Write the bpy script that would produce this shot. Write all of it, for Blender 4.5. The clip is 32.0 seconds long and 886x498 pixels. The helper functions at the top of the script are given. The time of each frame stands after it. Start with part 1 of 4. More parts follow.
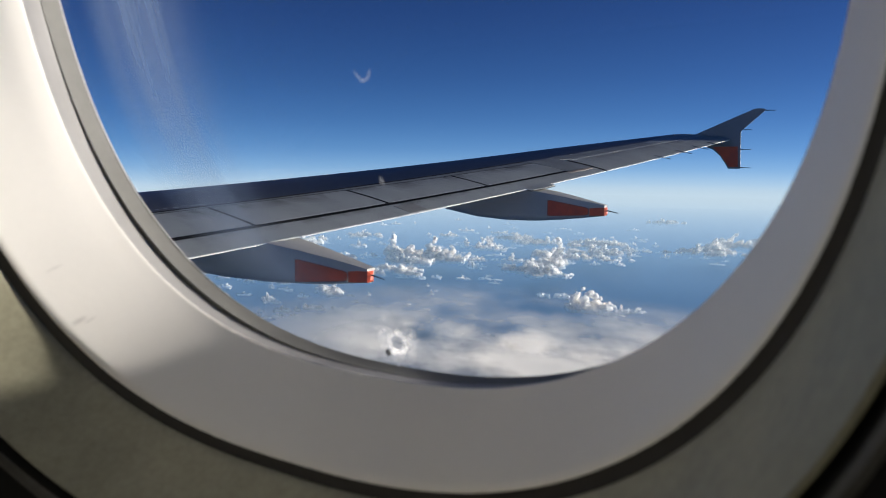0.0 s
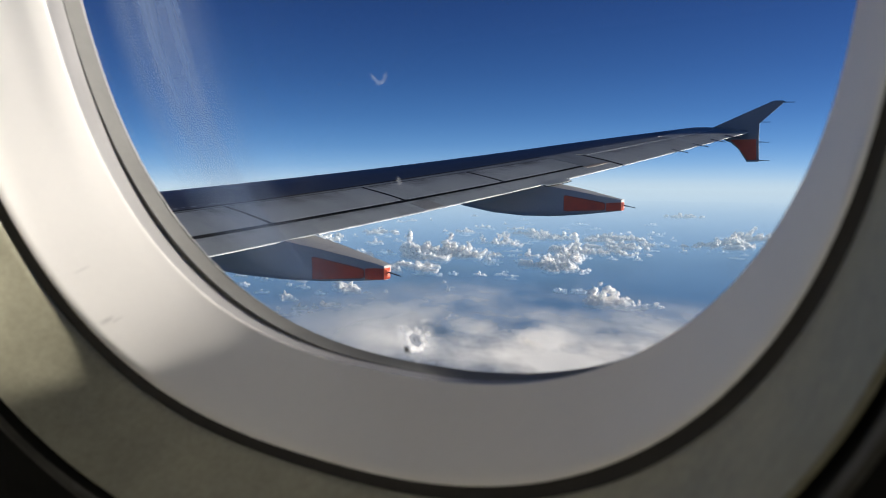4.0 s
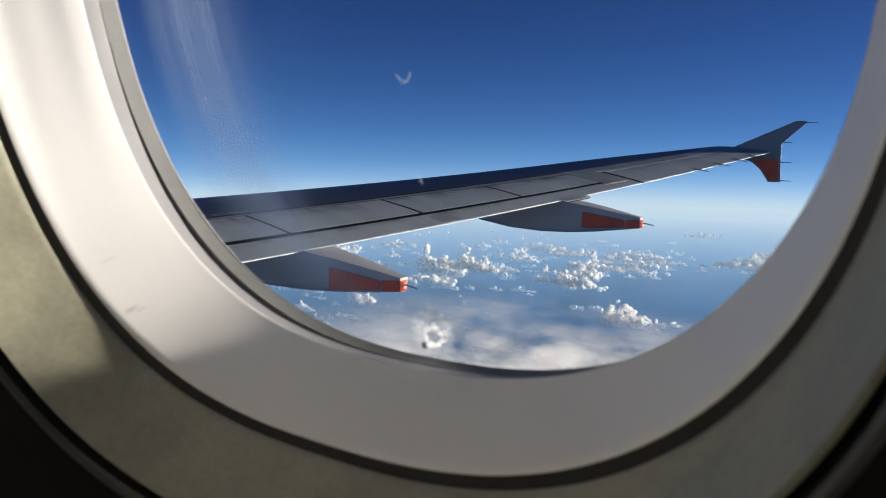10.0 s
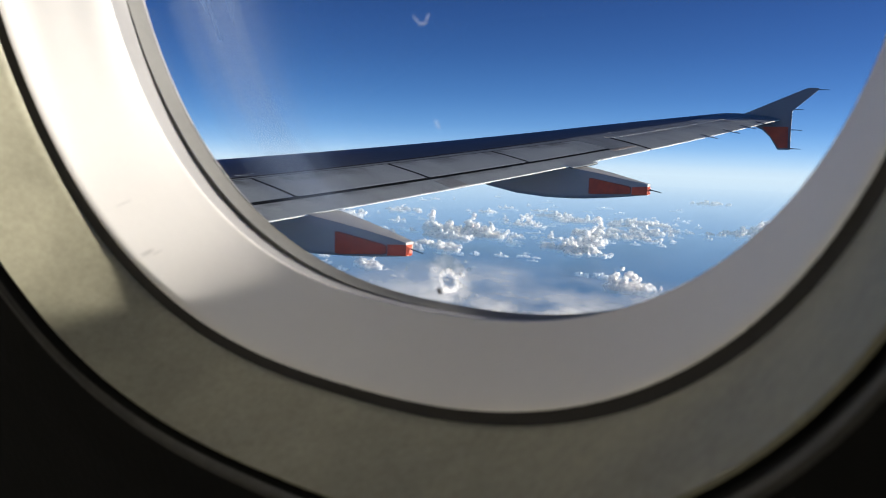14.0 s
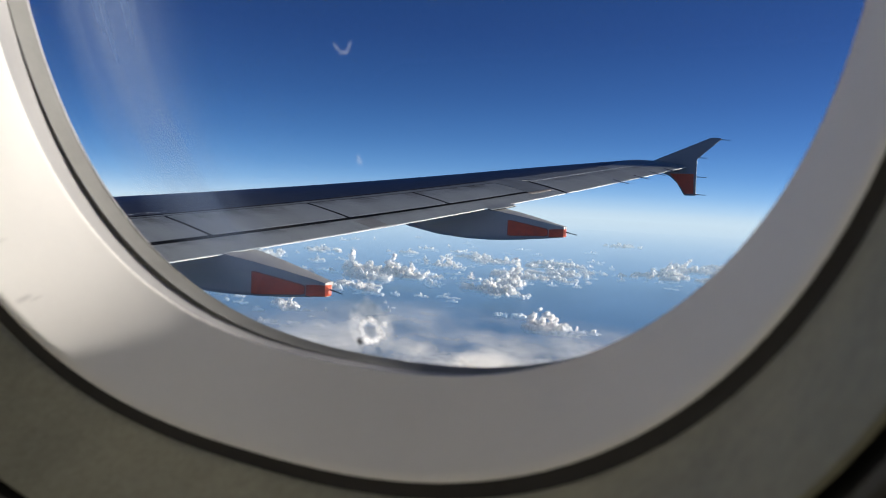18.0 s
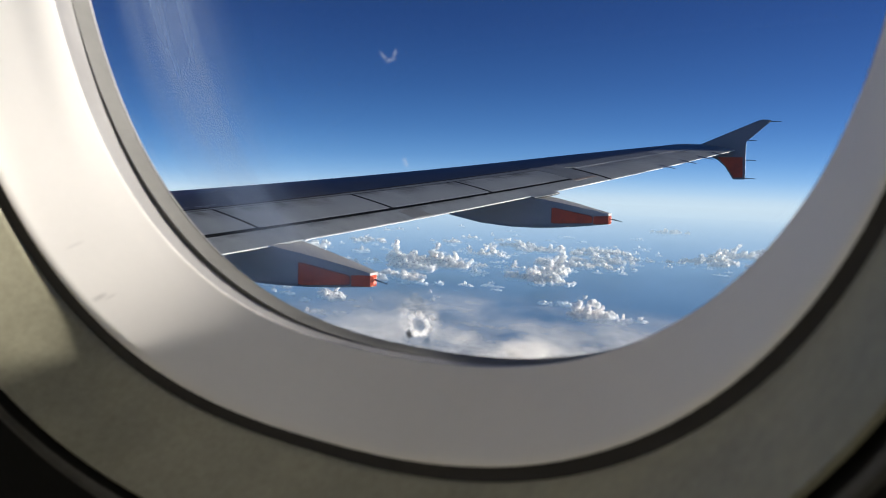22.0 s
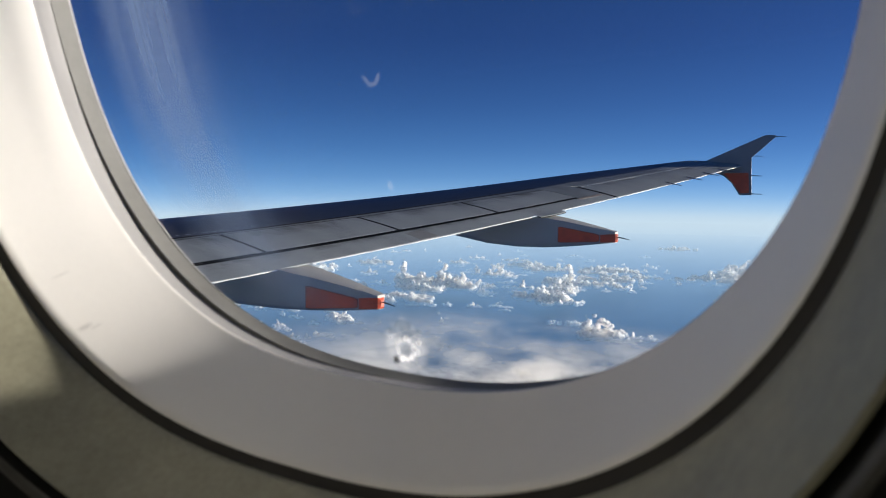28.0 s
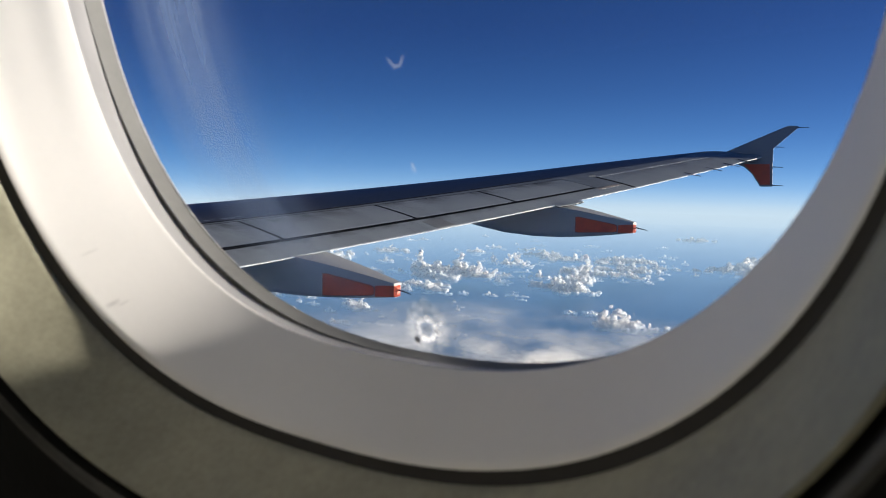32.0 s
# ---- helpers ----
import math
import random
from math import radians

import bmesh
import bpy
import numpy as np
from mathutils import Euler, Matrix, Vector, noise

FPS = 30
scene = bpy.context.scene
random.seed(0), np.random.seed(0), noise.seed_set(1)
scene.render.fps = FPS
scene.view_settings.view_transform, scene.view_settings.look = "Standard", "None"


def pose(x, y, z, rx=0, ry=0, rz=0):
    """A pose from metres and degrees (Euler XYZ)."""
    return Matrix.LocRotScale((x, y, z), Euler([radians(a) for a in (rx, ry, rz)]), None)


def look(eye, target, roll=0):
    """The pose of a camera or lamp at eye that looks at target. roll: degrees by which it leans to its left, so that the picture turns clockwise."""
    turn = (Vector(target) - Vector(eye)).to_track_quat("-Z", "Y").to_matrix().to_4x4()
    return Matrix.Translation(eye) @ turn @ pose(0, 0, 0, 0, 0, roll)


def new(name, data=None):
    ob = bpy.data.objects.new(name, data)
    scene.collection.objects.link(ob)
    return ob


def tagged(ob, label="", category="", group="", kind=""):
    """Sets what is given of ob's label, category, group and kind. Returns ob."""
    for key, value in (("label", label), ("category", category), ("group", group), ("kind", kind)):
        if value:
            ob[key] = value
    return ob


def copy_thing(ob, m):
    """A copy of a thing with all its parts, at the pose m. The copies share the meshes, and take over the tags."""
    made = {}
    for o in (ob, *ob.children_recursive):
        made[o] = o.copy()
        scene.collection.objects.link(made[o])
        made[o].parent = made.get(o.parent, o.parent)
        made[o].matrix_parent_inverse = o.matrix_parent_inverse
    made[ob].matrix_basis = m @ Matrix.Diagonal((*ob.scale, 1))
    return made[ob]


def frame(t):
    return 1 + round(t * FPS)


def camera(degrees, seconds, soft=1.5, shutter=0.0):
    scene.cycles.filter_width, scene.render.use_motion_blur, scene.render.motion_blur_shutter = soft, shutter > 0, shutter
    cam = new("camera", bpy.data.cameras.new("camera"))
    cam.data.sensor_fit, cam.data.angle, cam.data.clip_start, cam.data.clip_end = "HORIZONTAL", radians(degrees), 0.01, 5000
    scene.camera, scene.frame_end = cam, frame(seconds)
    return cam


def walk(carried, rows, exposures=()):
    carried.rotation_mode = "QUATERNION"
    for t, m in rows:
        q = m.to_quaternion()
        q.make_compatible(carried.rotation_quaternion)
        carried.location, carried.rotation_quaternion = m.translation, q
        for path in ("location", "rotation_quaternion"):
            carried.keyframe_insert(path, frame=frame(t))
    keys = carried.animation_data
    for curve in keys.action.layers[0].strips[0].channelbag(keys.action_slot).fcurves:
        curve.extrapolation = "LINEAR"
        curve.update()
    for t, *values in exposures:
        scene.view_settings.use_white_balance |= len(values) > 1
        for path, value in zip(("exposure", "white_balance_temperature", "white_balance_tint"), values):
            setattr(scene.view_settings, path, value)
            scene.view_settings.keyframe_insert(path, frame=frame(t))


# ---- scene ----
cam = camera(62.9, 32.0, soft=1.1)
# a small lens focused far away: what is a hand's width off goes slightly soft
cam.data.dof.use_dof = True
cam.data.dof.focus_distance = 30.0
cam.data.dof.aperture_fstop = 32.0


def aim(x, y, z, yaw, pitch, roll):
    """A camera pose: place, heading, tilt and lean."""
    return (Matrix.Translation((x, y, z)) @ Matrix.Rotation(radians(yaw), 4, "Z")
            @ Matrix.Rotation(radians(90 + pitch), 4, "X") @ Matrix.Rotation(radians(roll), 4, "Z"))


# x points aft, y outboard over the starboard wing, z up; the origin is near the camera's mean place
PATH = [
    (0, aim(0.0009, 0.0054, 0.0075, 32.890, -6.849, 0.400)),
    (0.5, aim(0.0009, 0.0061, 0.0082, 32.466, -6.738, 0.366)),
    (1, aim(0.0011, 0.0069, 0.0085, 31.998, -6.469, 0.355)),
    (1.5, aim(0.0001, 0.0072, 0.0084, 31.874, -6.120, 0.207)),
    (2, aim(0.0022, 0.0044, 0.0095, 32.557, -6.580, -0.092)),
    (2.5, aim(0.0039, 0.0026, 0.0094, 33.770, -7.082, -0.216)),
    (4.5, aim(0.0025, 0.0024, 0.0085, 34.262, -7.088, -0.315)),
    (5, aim(0.0031, 0.0034, 0.0096, 33.803, -6.316, -0.693)),
    (5.5, aim(0.0016, 0.0047, 0.0063, 33.140, -5.553, -0.181)),
    (6, aim(0.0035, 0.0022, 0.0068, 33.515, -5.309, 0.064)),
    (6.5, aim(0.0042, 0.0014, 0.0069, 34.735, -5.406, -0.210)),
    (7, aim(0.0039, 0.0012, 0.0065, 35.102, -5.560, -0.135)),
    (7.5, aim(0.0040, 0.0010, 0.0062, 35.243, -5.799, 0.062)),
    (8, aim(0.0041, -0.0000, 0.0053, 35.487, -5.974, 0.294)),
    (8.5, aim(0.0034, 0.0010, 0.0044, 35.636, -5.942, 0.437)),
    (9, aim(0.0028, 0.0010, 0.0036, 35.281, -6.063, 0.796)),
    (9.5, aim(0.0029, 0.0008, 0.0031, 35.166, -6.189, 0.944)),
    (10, aim(0.0039, -0.0005, 0.0042, 35.544, -6.051, 0.884)),
    (10.5, aim(0.0039, -0.0006, 0.0036, 36.106, -6.097, 0.926)),
    (11, aim(0.0032, -0.0008, 0.0020, 36.333, -6.423, 1.161)),
    (11.5, aim(0.0027, -0.0009, 0.0015, 36.287, -6.995, 1.255)),
    (12, aim(0.0013, -0.0015, -0.0003, 35.992, -7.908, 1.279)),
    (12.5, aim(-0.0001, 0.0001, -0.0003, 35.474, -8.423, 1.302)),
    (13, aim(-0.0000, 0.0000, 0.0000, 35.501, -8.770, 1.279)),
    (13.5, aim(0.0017, -0.0025, -0.0009, 35.947, -8.922, 1.361)),
    (15.5, aim(-0.0005, 0.0012, -0.0021, 34.801, -7.968, 2.158)),
    (16, aim(-0.0015, 0.0028, -0.0022, 33.571, -7.677, 2.265)),
    (16.5, aim(-0.0018, 0.0034, -0.0023, 32.572, -7.354, 2.440)),
    (17, aim(-0.0042, 0.0066, -0.0016, 31.620, -6.758, 2.334)),
    (17.5, aim(-0.0078, 0.0101, -0.0022, 30.331, -5.795, 2.312)),
    (18, aim(-0.0081, 0.0104, -0.0025, 29.692, -5.382, 2.499)),
    (18.5, aim(-0.0054, 0.0060, -0.0014, 30.447, -5.865, 2.275)),
    (19, aim(-0.0058, 0.0059, -0.0012, 30.878, -6.096, 2.283)),
    (19.5, aim(-0.0066, 0.0068, -0.0018, 30.972, -6.048, 2.361)),
    (20, aim(-0.0066, 0.0069, -0.0018, 31.116, -6.018, 2.214)),
    (20.5, aim(-0.0062, 0.0065, -0.0017, 31.625, -6.221, 2.126)),
    (21, aim(-0.0047, 0.0043, -0.0022, 32.200, -6.556, 2.165)),
    (21.5, aim(-0.0034, 0.0024, -0.0014, 32.927, -6.855, 1.879)),
    (22, aim(-0.0037, 0.0025, 0.0006, 33.126, -6.368, 1.332)),
    (22.5, aim(-0.0058, 0.0062, 0.0013, 32.347, -5.226, 1.075)),
    (23, aim(-0.0068, 0.0093, 0.0029, 31.235, -4.319, 0.698)),
    (23.5, aim(-0.0046, 0.0095, 0.0041, 31.051, -3.684, 0.252)),
    (24, aim(-0.0040, 0.0096, 0.0050, 31.533, -3.530, 0.008)),
    (24.5, aim(-0.0045, 0.0098, 0.0031, 31.865, -3.999, 0.224)),
    (25, aim(-0.0040, 0.0099, 0.0019, 31.927, -4.204, 0.599)),
    (25.5, aim(-0.0032, 0.0092, 0.0017, 32.298, -3.344, 0.669)),
    (27.5, aim(-0.0019, 0.0102, -0.0002, 33.066, -3.851, 0.315)),
    (28, aim(0.0002, 0.0073, 0.0011, 33.737, -4.705, 0.253)),
    (28.5, aim(0.0009, 0.0053, 0.0011, 34.724, -5.513, 0.168)),
    (29, aim(0.0005, 0.0061, 0.0019, 34.840, -5.567, 0.138)),
    (29.5, aim(-0.0001, 0.0063, 0.0017, 34.616, -5.432, 0.143)),
    (30, aim(0.0004, 0.0057, 0.0011, 34.760, -5.625, 0.291)),
    (30.5, aim(0.0001, 0.0061, 0.0009, 34.793, -5.715, 0.482)),
    (31, aim(-0.0004, 0.0064, 0.0001, 34.658, -5.597, 0.605)),
    (31.5, aim(-0.0001, 0.0058, -0.0004, 34.790, -5.557, 0.632)),
    (32, aim(0.0000, 0.0050, -0.0008, 35.044, -5.605, 0.765)),
]
walk(cam, PATH, exposures=[(0.0, 1.82), (7.0, 1.83), (11.0, 1.91), (13.0, 2.04), (16.0, 2.12), (17.0, 2.08), (18.0, 1.94), (20.0, 1.95), (22.0, 1.94), (24.0, 1.75), (28.0, 1.89), (32.0, 1.93)])

# ---- light ----
SUN_AZ, SUN_EL = 48.5, 4.6      # degrees aft of the starboard beam, degrees above the horizon
DIP = 3.15                      # the horizon seen from cruise height lies about three degrees below eye level
world = bpy.data.worlds.new("sky")
scene.world = world
world.use_nodes = True
wn = world.node_tree.nodes
wl = world.node_tree.links
sky = wn.new("ShaderNodeTexSky")
sky.sky_type = "NISHITA"
sky.sun_disc = False
sky.sun_elevation = radians(SUN_EL + DIP)
sky.sun_rotation = radians(SUN_AZ)
sky.altitude = 8000
sky.air_density = 1.0
sky.dust_density = 0.1
sky.ozone_density = 2.0
geo_w = wn.new("ShaderNodeTexCoord")
dip = wn.new("ShaderNodeVectorMath")
dip.operation = "ADD"
dip.inputs[1].default_value = (0, 0, math.tan(radians(DIP)))
wl.new(geo_w.outputs["Generated"], dip.inputs[0])
wl.new(dip.outputs[0], sky.inputs["Vector"])
deep = wn.new("ShaderNodeHueSaturation")
deep.inputs["Saturation"].default_value = 1.16
deep.inputs["Hue"].default_value = 0.517
wl.new(sky.outputs[0], deep.inputs["Color"])
level = wn.new("ShaderNodeVectorMath")
level.operation = "SCALE"
level.inputs["Scale"].default_value = 0.0284
wl.new(deep.outputs[0], level.inputs[0])
# the bright haze of the horizon, thinning out upwards
height = wn.new("ShaderNodeSeparateXYZ")
wl.new(geo_w.outputs["Generated"], height.inputs[0])
span = wn.new("ShaderNodeMapRange")
span.inputs["From Min"].default_value = -0.05
span.inputs["From Max"].default_value = 0.20
wl.new(height.outputs["Z"], span.inputs["Value"])
thin_out = wn.new("ShaderNodeValToRGB")
thin_out.color_ramp.interpolation = "B_SPLINE"
steps = ((0.0, 1.0), (0.05, 0.99), (0.094, 0.85), (0.168, 0.52), (0.272, 0.28), (0.43, 0.13), (0.65, 0.05), (1.0, 0.0))
while len(thin_out.color_ramp.elements) < len(steps):
    thin_out.color_ramp.elements.new(0.5)
for stop, (at, share) in zip(thin_out.color_ramp.elements, steps):
    stop.position = at
    stop.color = (share, share, share, 1)
wl.new(span.outputs[0], thin_out.inputs["Fac"])
haze_hue = wn.new("ShaderNodeMix")
haze_hue.data_type = "RGBA"
haze_hue.inputs["A"].default_value = (0.040, 0.160, 0.310, 1)
haze_hue.inputs["B"].default_value = (0.170, 0.210, 0.243, 1)
wl.new(thin_out.outputs["Color"], haze_hue.inputs["Factor"])
airlight = wn.new("ShaderNodeMix")
airlight.data_type = "RGBA"
wl.new(thin_out.outputs["Color"], airlight.inputs["Factor"])
wl.new(level.outputs[0], airlight.inputs["A"])
wl.new(haze_hue.outputs["Result"], airlight.inputs["B"])
wl.new(airlight.outputs["Result"], wn["Background"].inputs["Color"])
wn["Background"].inputs["Strength"].default_value = 1.0

sun_dir = Vector((math.sin(radians(SUN_AZ)) * math.cos(radians(SUN_EL)),
                  math.cos(radians(SUN_AZ)) * math.cos(radians(SUN_EL)), math.sin(radians(SUN_EL))))
lamp = bpy.data.lights.new("sun", "SUN")
lamp.energy = 2.25
lamp.angle = radians(3.6)
lamp.color = (1.0, 0.925, 0.83)
sun = new("sun", lamp)
sun.matrix_world = look(sun_dir * 40, (0, 0, 0))


# unseen fill lamps added at the windows across the cabin to brighten this one's surround
for k in (-1, 0, 1):
    fill = bpy.data.lights.new("port_fill_lamp", "AREA")
    fill.shape, fill.size, fill.size_y = "RECTANGLE", 0.24, 0.34
    fill.energy = 1.15
    fill.color = (1.0, 0.91, 0.72)
    new("port_fill_lamp", fill).matrix_world = look((-0.114 + 0.533 * k, -3.52, 0.09), (-0.114, 0.1, 0.0))


# ---- materials ----
def material(name, color, rough=0.5, metal=0.0, vary=0.08, scale=8.0, fine=120.0, bump=0.0, spec=0.5, coat=0.0, streak=None, tint=None):
    """A painted or moulded surface: colour with coarse stains and fine grain, uneven gloss, fine relief."""
    m = bpy.data.materials.new(name)
    m.use_nodes = True
    n, l = m.node_tree.nodes, m.node_tree.links
    b = n["Principled BSDF"]
    tc = n.new("ShaderNodeTexCoord")
    mp = n.new("ShaderNodeMapping")
    l.new(tc.outputs["Object"], mp.inputs["Vector"])
    if streak:
        mp.inputs["Scale"].default_value = streak
    big = n.new("ShaderNodeTexNoise")
    big.inputs["Scale"].default_value = scale
    big.inputs["Detail"].default_value = 6
    big.inputs["Roughness"].default_value = 0.62
    l.new(mp.outputs[0], big.inputs["Vector"])
    small = n.new("ShaderNodeTexNoise")
    small.inputs["Scale"].default_value = fine
    small.inputs["Detail"].default_value = 3
    l.new(tc.outputs["Object"], small.inputs["Vector"])
    add = n.new("ShaderNodeMath")
    add.operation = "MULTIPLY_ADD"
    add.inputs[1].default_value = 0.3
    l.new(small.outputs["Fac"], add.inputs[0])
    l.new(big.outputs["Fac"], add.inputs[2])
    ramp = n.new("ShaderNodeMapRange")
    ramp.inputs["From Min"].default_value = 0.35
    ramp.inputs["From Max"].default_value = 0.95
    l.new(add.outputs[0], ramp.inputs["Value"])
    mix = n.new("ShaderNodeMix")
    mix.data_type = "RGBA"
    dark = tint or tuple(c * (1 - 2 * vary) for c in color)
    mix.inputs["A"].default_value = (*dark, 1)
    mix.inputs["B"].default_value = (*(min(1, c * (1 + vary)) for c in color), 1)
    l.new(ramp.outputs[0], mix.inputs["Factor"])
    l.new(mix.outputs["Result"], b.inputs["Base Color"])
    rr = n.new("ShaderNodeMapRange")
    rr.inputs["To Min"].default_value = max(0.02, rough - 0.08)
    rr.inputs["To Max"].default_value = min(1.0, rough + 0.10)
    l.new(big.outputs["Fac"], rr.inputs["Value"])
    l.new(rr.outputs[0], b.inputs["Roughness"])
    b.inputs["Metallic"].default_value = metal
    b.inputs["Specular IOR Level"].default_value = spec
    b.inputs["Coat Weight"].default_value = coat
    if bump:
        bp = n.new("ShaderNodeBump")
        bp.inputs["Strength"].default_value = bump
        bp.inputs["Distance"].default_value = 0.002
        l.new(small.outputs["Fac"], bp.inputs["Height"])
        l.new(bp.outputs[0], b.inputs["Normal"])
    return m


WHITE_PLASTIC = material("white_plastic", (0.91, 0.89, 0.85), 0.40, spec=0.45, vary=0.02, scale=9, fine=420, bump=0.015)
OLIVE_PLASTIC = material("olive_grey_plastic", (0.345, 0.332, 0.24), 0.5, vary=0.24, scale=19, fine=520, bump=0.04)
CABIN_LINING = material("cabin_lining_plastic", (0.80, 0.79, 0.77), 0.6, vary=0.05, scale=6, fine=300, bump=0.05)
# near-black: the sidewall's lack of light is put into its colour
SHADED_LINING = material("shaded_sidewall_plastic", (0.008, 0.008, 0.0077), 0.75, spec=0.15, vary=0.1, scale=20, fine=300, bump=0.1)
RUBBER = material("black_rubber", (0.02, 0.018, 0.016), 0.65, vary=0.2, scale=40, fine=300, bump=0.1)
GREY_SEAL = material("grey_seal", (0.055, 0.055, 0.053), 0.7, vary=0.12, scale=60, fine=400, spec=0.2)
GASKET = material("grey_gasket_rubber", (0.175, 0.175, 0.165), 0.7, vary=0.10, scale=60, fine=400, spec=0.2)
WORN_EDGE = material("worn_panel_edge", (0.05, 0.048, 0.042), 0.5, vary=0.3, scale=90, fine=400)
PALE_RETAINER = material("pale_grey_retainer", (0.32, 0.315, 0.31), 0.6, vary=0.06, scale=40, fine=300, spec=0.2)
EDGE_PAINT = material("pale_edge_paint", (0.78, 0.78, 0.77), 0.6, vary=0.06, scale=3, fine=40, spec=0.2)
BARE_METAL = material("bare_aluminium", (0.75, 0.75, 0.74), 0.35, metal=0.6, vary=0.06, scale=3, fine=40)
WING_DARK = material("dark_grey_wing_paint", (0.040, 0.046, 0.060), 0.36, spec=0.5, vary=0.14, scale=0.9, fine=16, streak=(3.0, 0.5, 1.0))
WING_GREY = material("light_grey_wing_paint", (0.370, 0.395, 0.395), 0.55, spec=0.25, vary=0.15, scale=1.2, fine=22, streak=(0.6, 2.2, 1.0))
WING_MID = material("weathered_mid_grey_wing_paint", (0.245, 0.265, 0.270), 0.55, spec=0.3, vary=0.20, scale=1.6, fine=26, streak=(0.5, 2.4, 1.0))
WING_PATCH = material("repainted_grey", (0.285, 0.285, 0.27), 0.5, vary=0.12, scale=3, fine=30)
WING_BEIGE = material("beige_fairing_paint", (0.36, 0.30, 0.26), 0.5, vary=0.12, scale=3, fine=30)
FAIRING_GREY = material("fairing_grey_paint", (0.42, 0.412, 0.395), 0.5, vary=0.10, scale=1.6, fine=24, streak=(0.5, 1.0, 2.0))
FENCE_GREY = material("fence_grey_paint", (0.20, 0.215, 0.24), 0.45, vary=0.08, scale=2.0, fine=24)
ORANGE = material("orange_red_paint", (0.70, 0.10, 0.038), 0.45, vary=0.2, scale=7, fine=40, tint=(0.40, 0.065, 0.035))
BORDER = material("dark_red_border", (0.30, 0.10, 0.075), 0.5, vary=0.2, scale=9, fine=50)
# near-black for joints, and for shade painted into open gaps
DARK_GAP = material("gap_black", (0.008, 0.009, 0.010), 0.8, vary=0.2, scale=5, fine=40, spec=0.1)
WICK = material("dark_wick", (0.04, 0.04, 0.045), 0.5, vary=0.1)
SKIN = material("white_fuselage_paint", (0.72, 0.72, 0.72), 0.35, vary=0.04, scale=1, fine=20)
CARPET = material("dark_carpet", (0.12, 0.125, 0.14), 0.95, vary=0.2, scale=30, fine=300, bump=0.4)
CEILING = material("cabin_ceiling_plastic", (0.7, 0.69, 0.67), 0.5, vary=0.04)


def glass_material(name, share=1.0):
    """A clear acrylic pane: straight through, with its mirror gloss."""
    m = bpy.data.materials.new(name)
    m.use_nodes = True
    n, l = m.node_tree.nodes, m.node_tree.links
    out = n["Material Output"]
    clear = n.new("ShaderNodeBsdfTransparent")
    clear.inputs["Color"].default_value = (0.97, 0.98, 0.98, 1)
    gloss = n.new("ShaderNodeBsdfGlossy")
    gloss.inputs["Roughness"].default_value = 0.03
    fr = n.new("ShaderNodeLayerWeight")
    fr.inputs["Blend"].default_value = 0.5
    pw = n.new("ShaderNodeMath")
    pw.operation = "POWER"
    pw.inputs[1].default_value = 5.0
    l.new(fr.outputs["Facing"], pw.inputs[0])
    sc = n.new("ShaderNodeMath")
    sc.operation = "MULTIPLY_ADD"
    sc.inputs[1].default_value = 0.96 * share
    sc.inputs[2].default_value = 0.04 * share
    l.new(pw.outputs[0], sc.inputs[0])
    mix = n.new("ShaderNodeMixShader")
    l.new(sc.outputs[0], mix.inputs[0])
    l.new(clear.outputs[0], mix.inputs[1])
    l.new(gloss.outputs[0], mix.inputs[2])
    l.new(mix.outputs[0], out.inputs["Surface"])
    return m


GLASS = glass_material("clear_acrylic", 0.35)
COATED = glass_material("coated_acrylic", 0.15)


def soft_normal(n, l, toward):
    """The surface's normal, leaned towards the sun by the given share."""
    g = n.new("ShaderNodeNewGeometry")
    add = n.new("ShaderNodeVectorMath")
    add.operation = "ADD"
    add.inputs[1].default_value = sun_dir * toward
    l.new(g.outputs["Normal"], add.inputs[0])
    nm = n.new("ShaderNodeVectorMath")
    nm.operation = "NORMALIZE"
    l.new(add.outputs[0], nm.inputs[0])
    return nm.outputs[0]


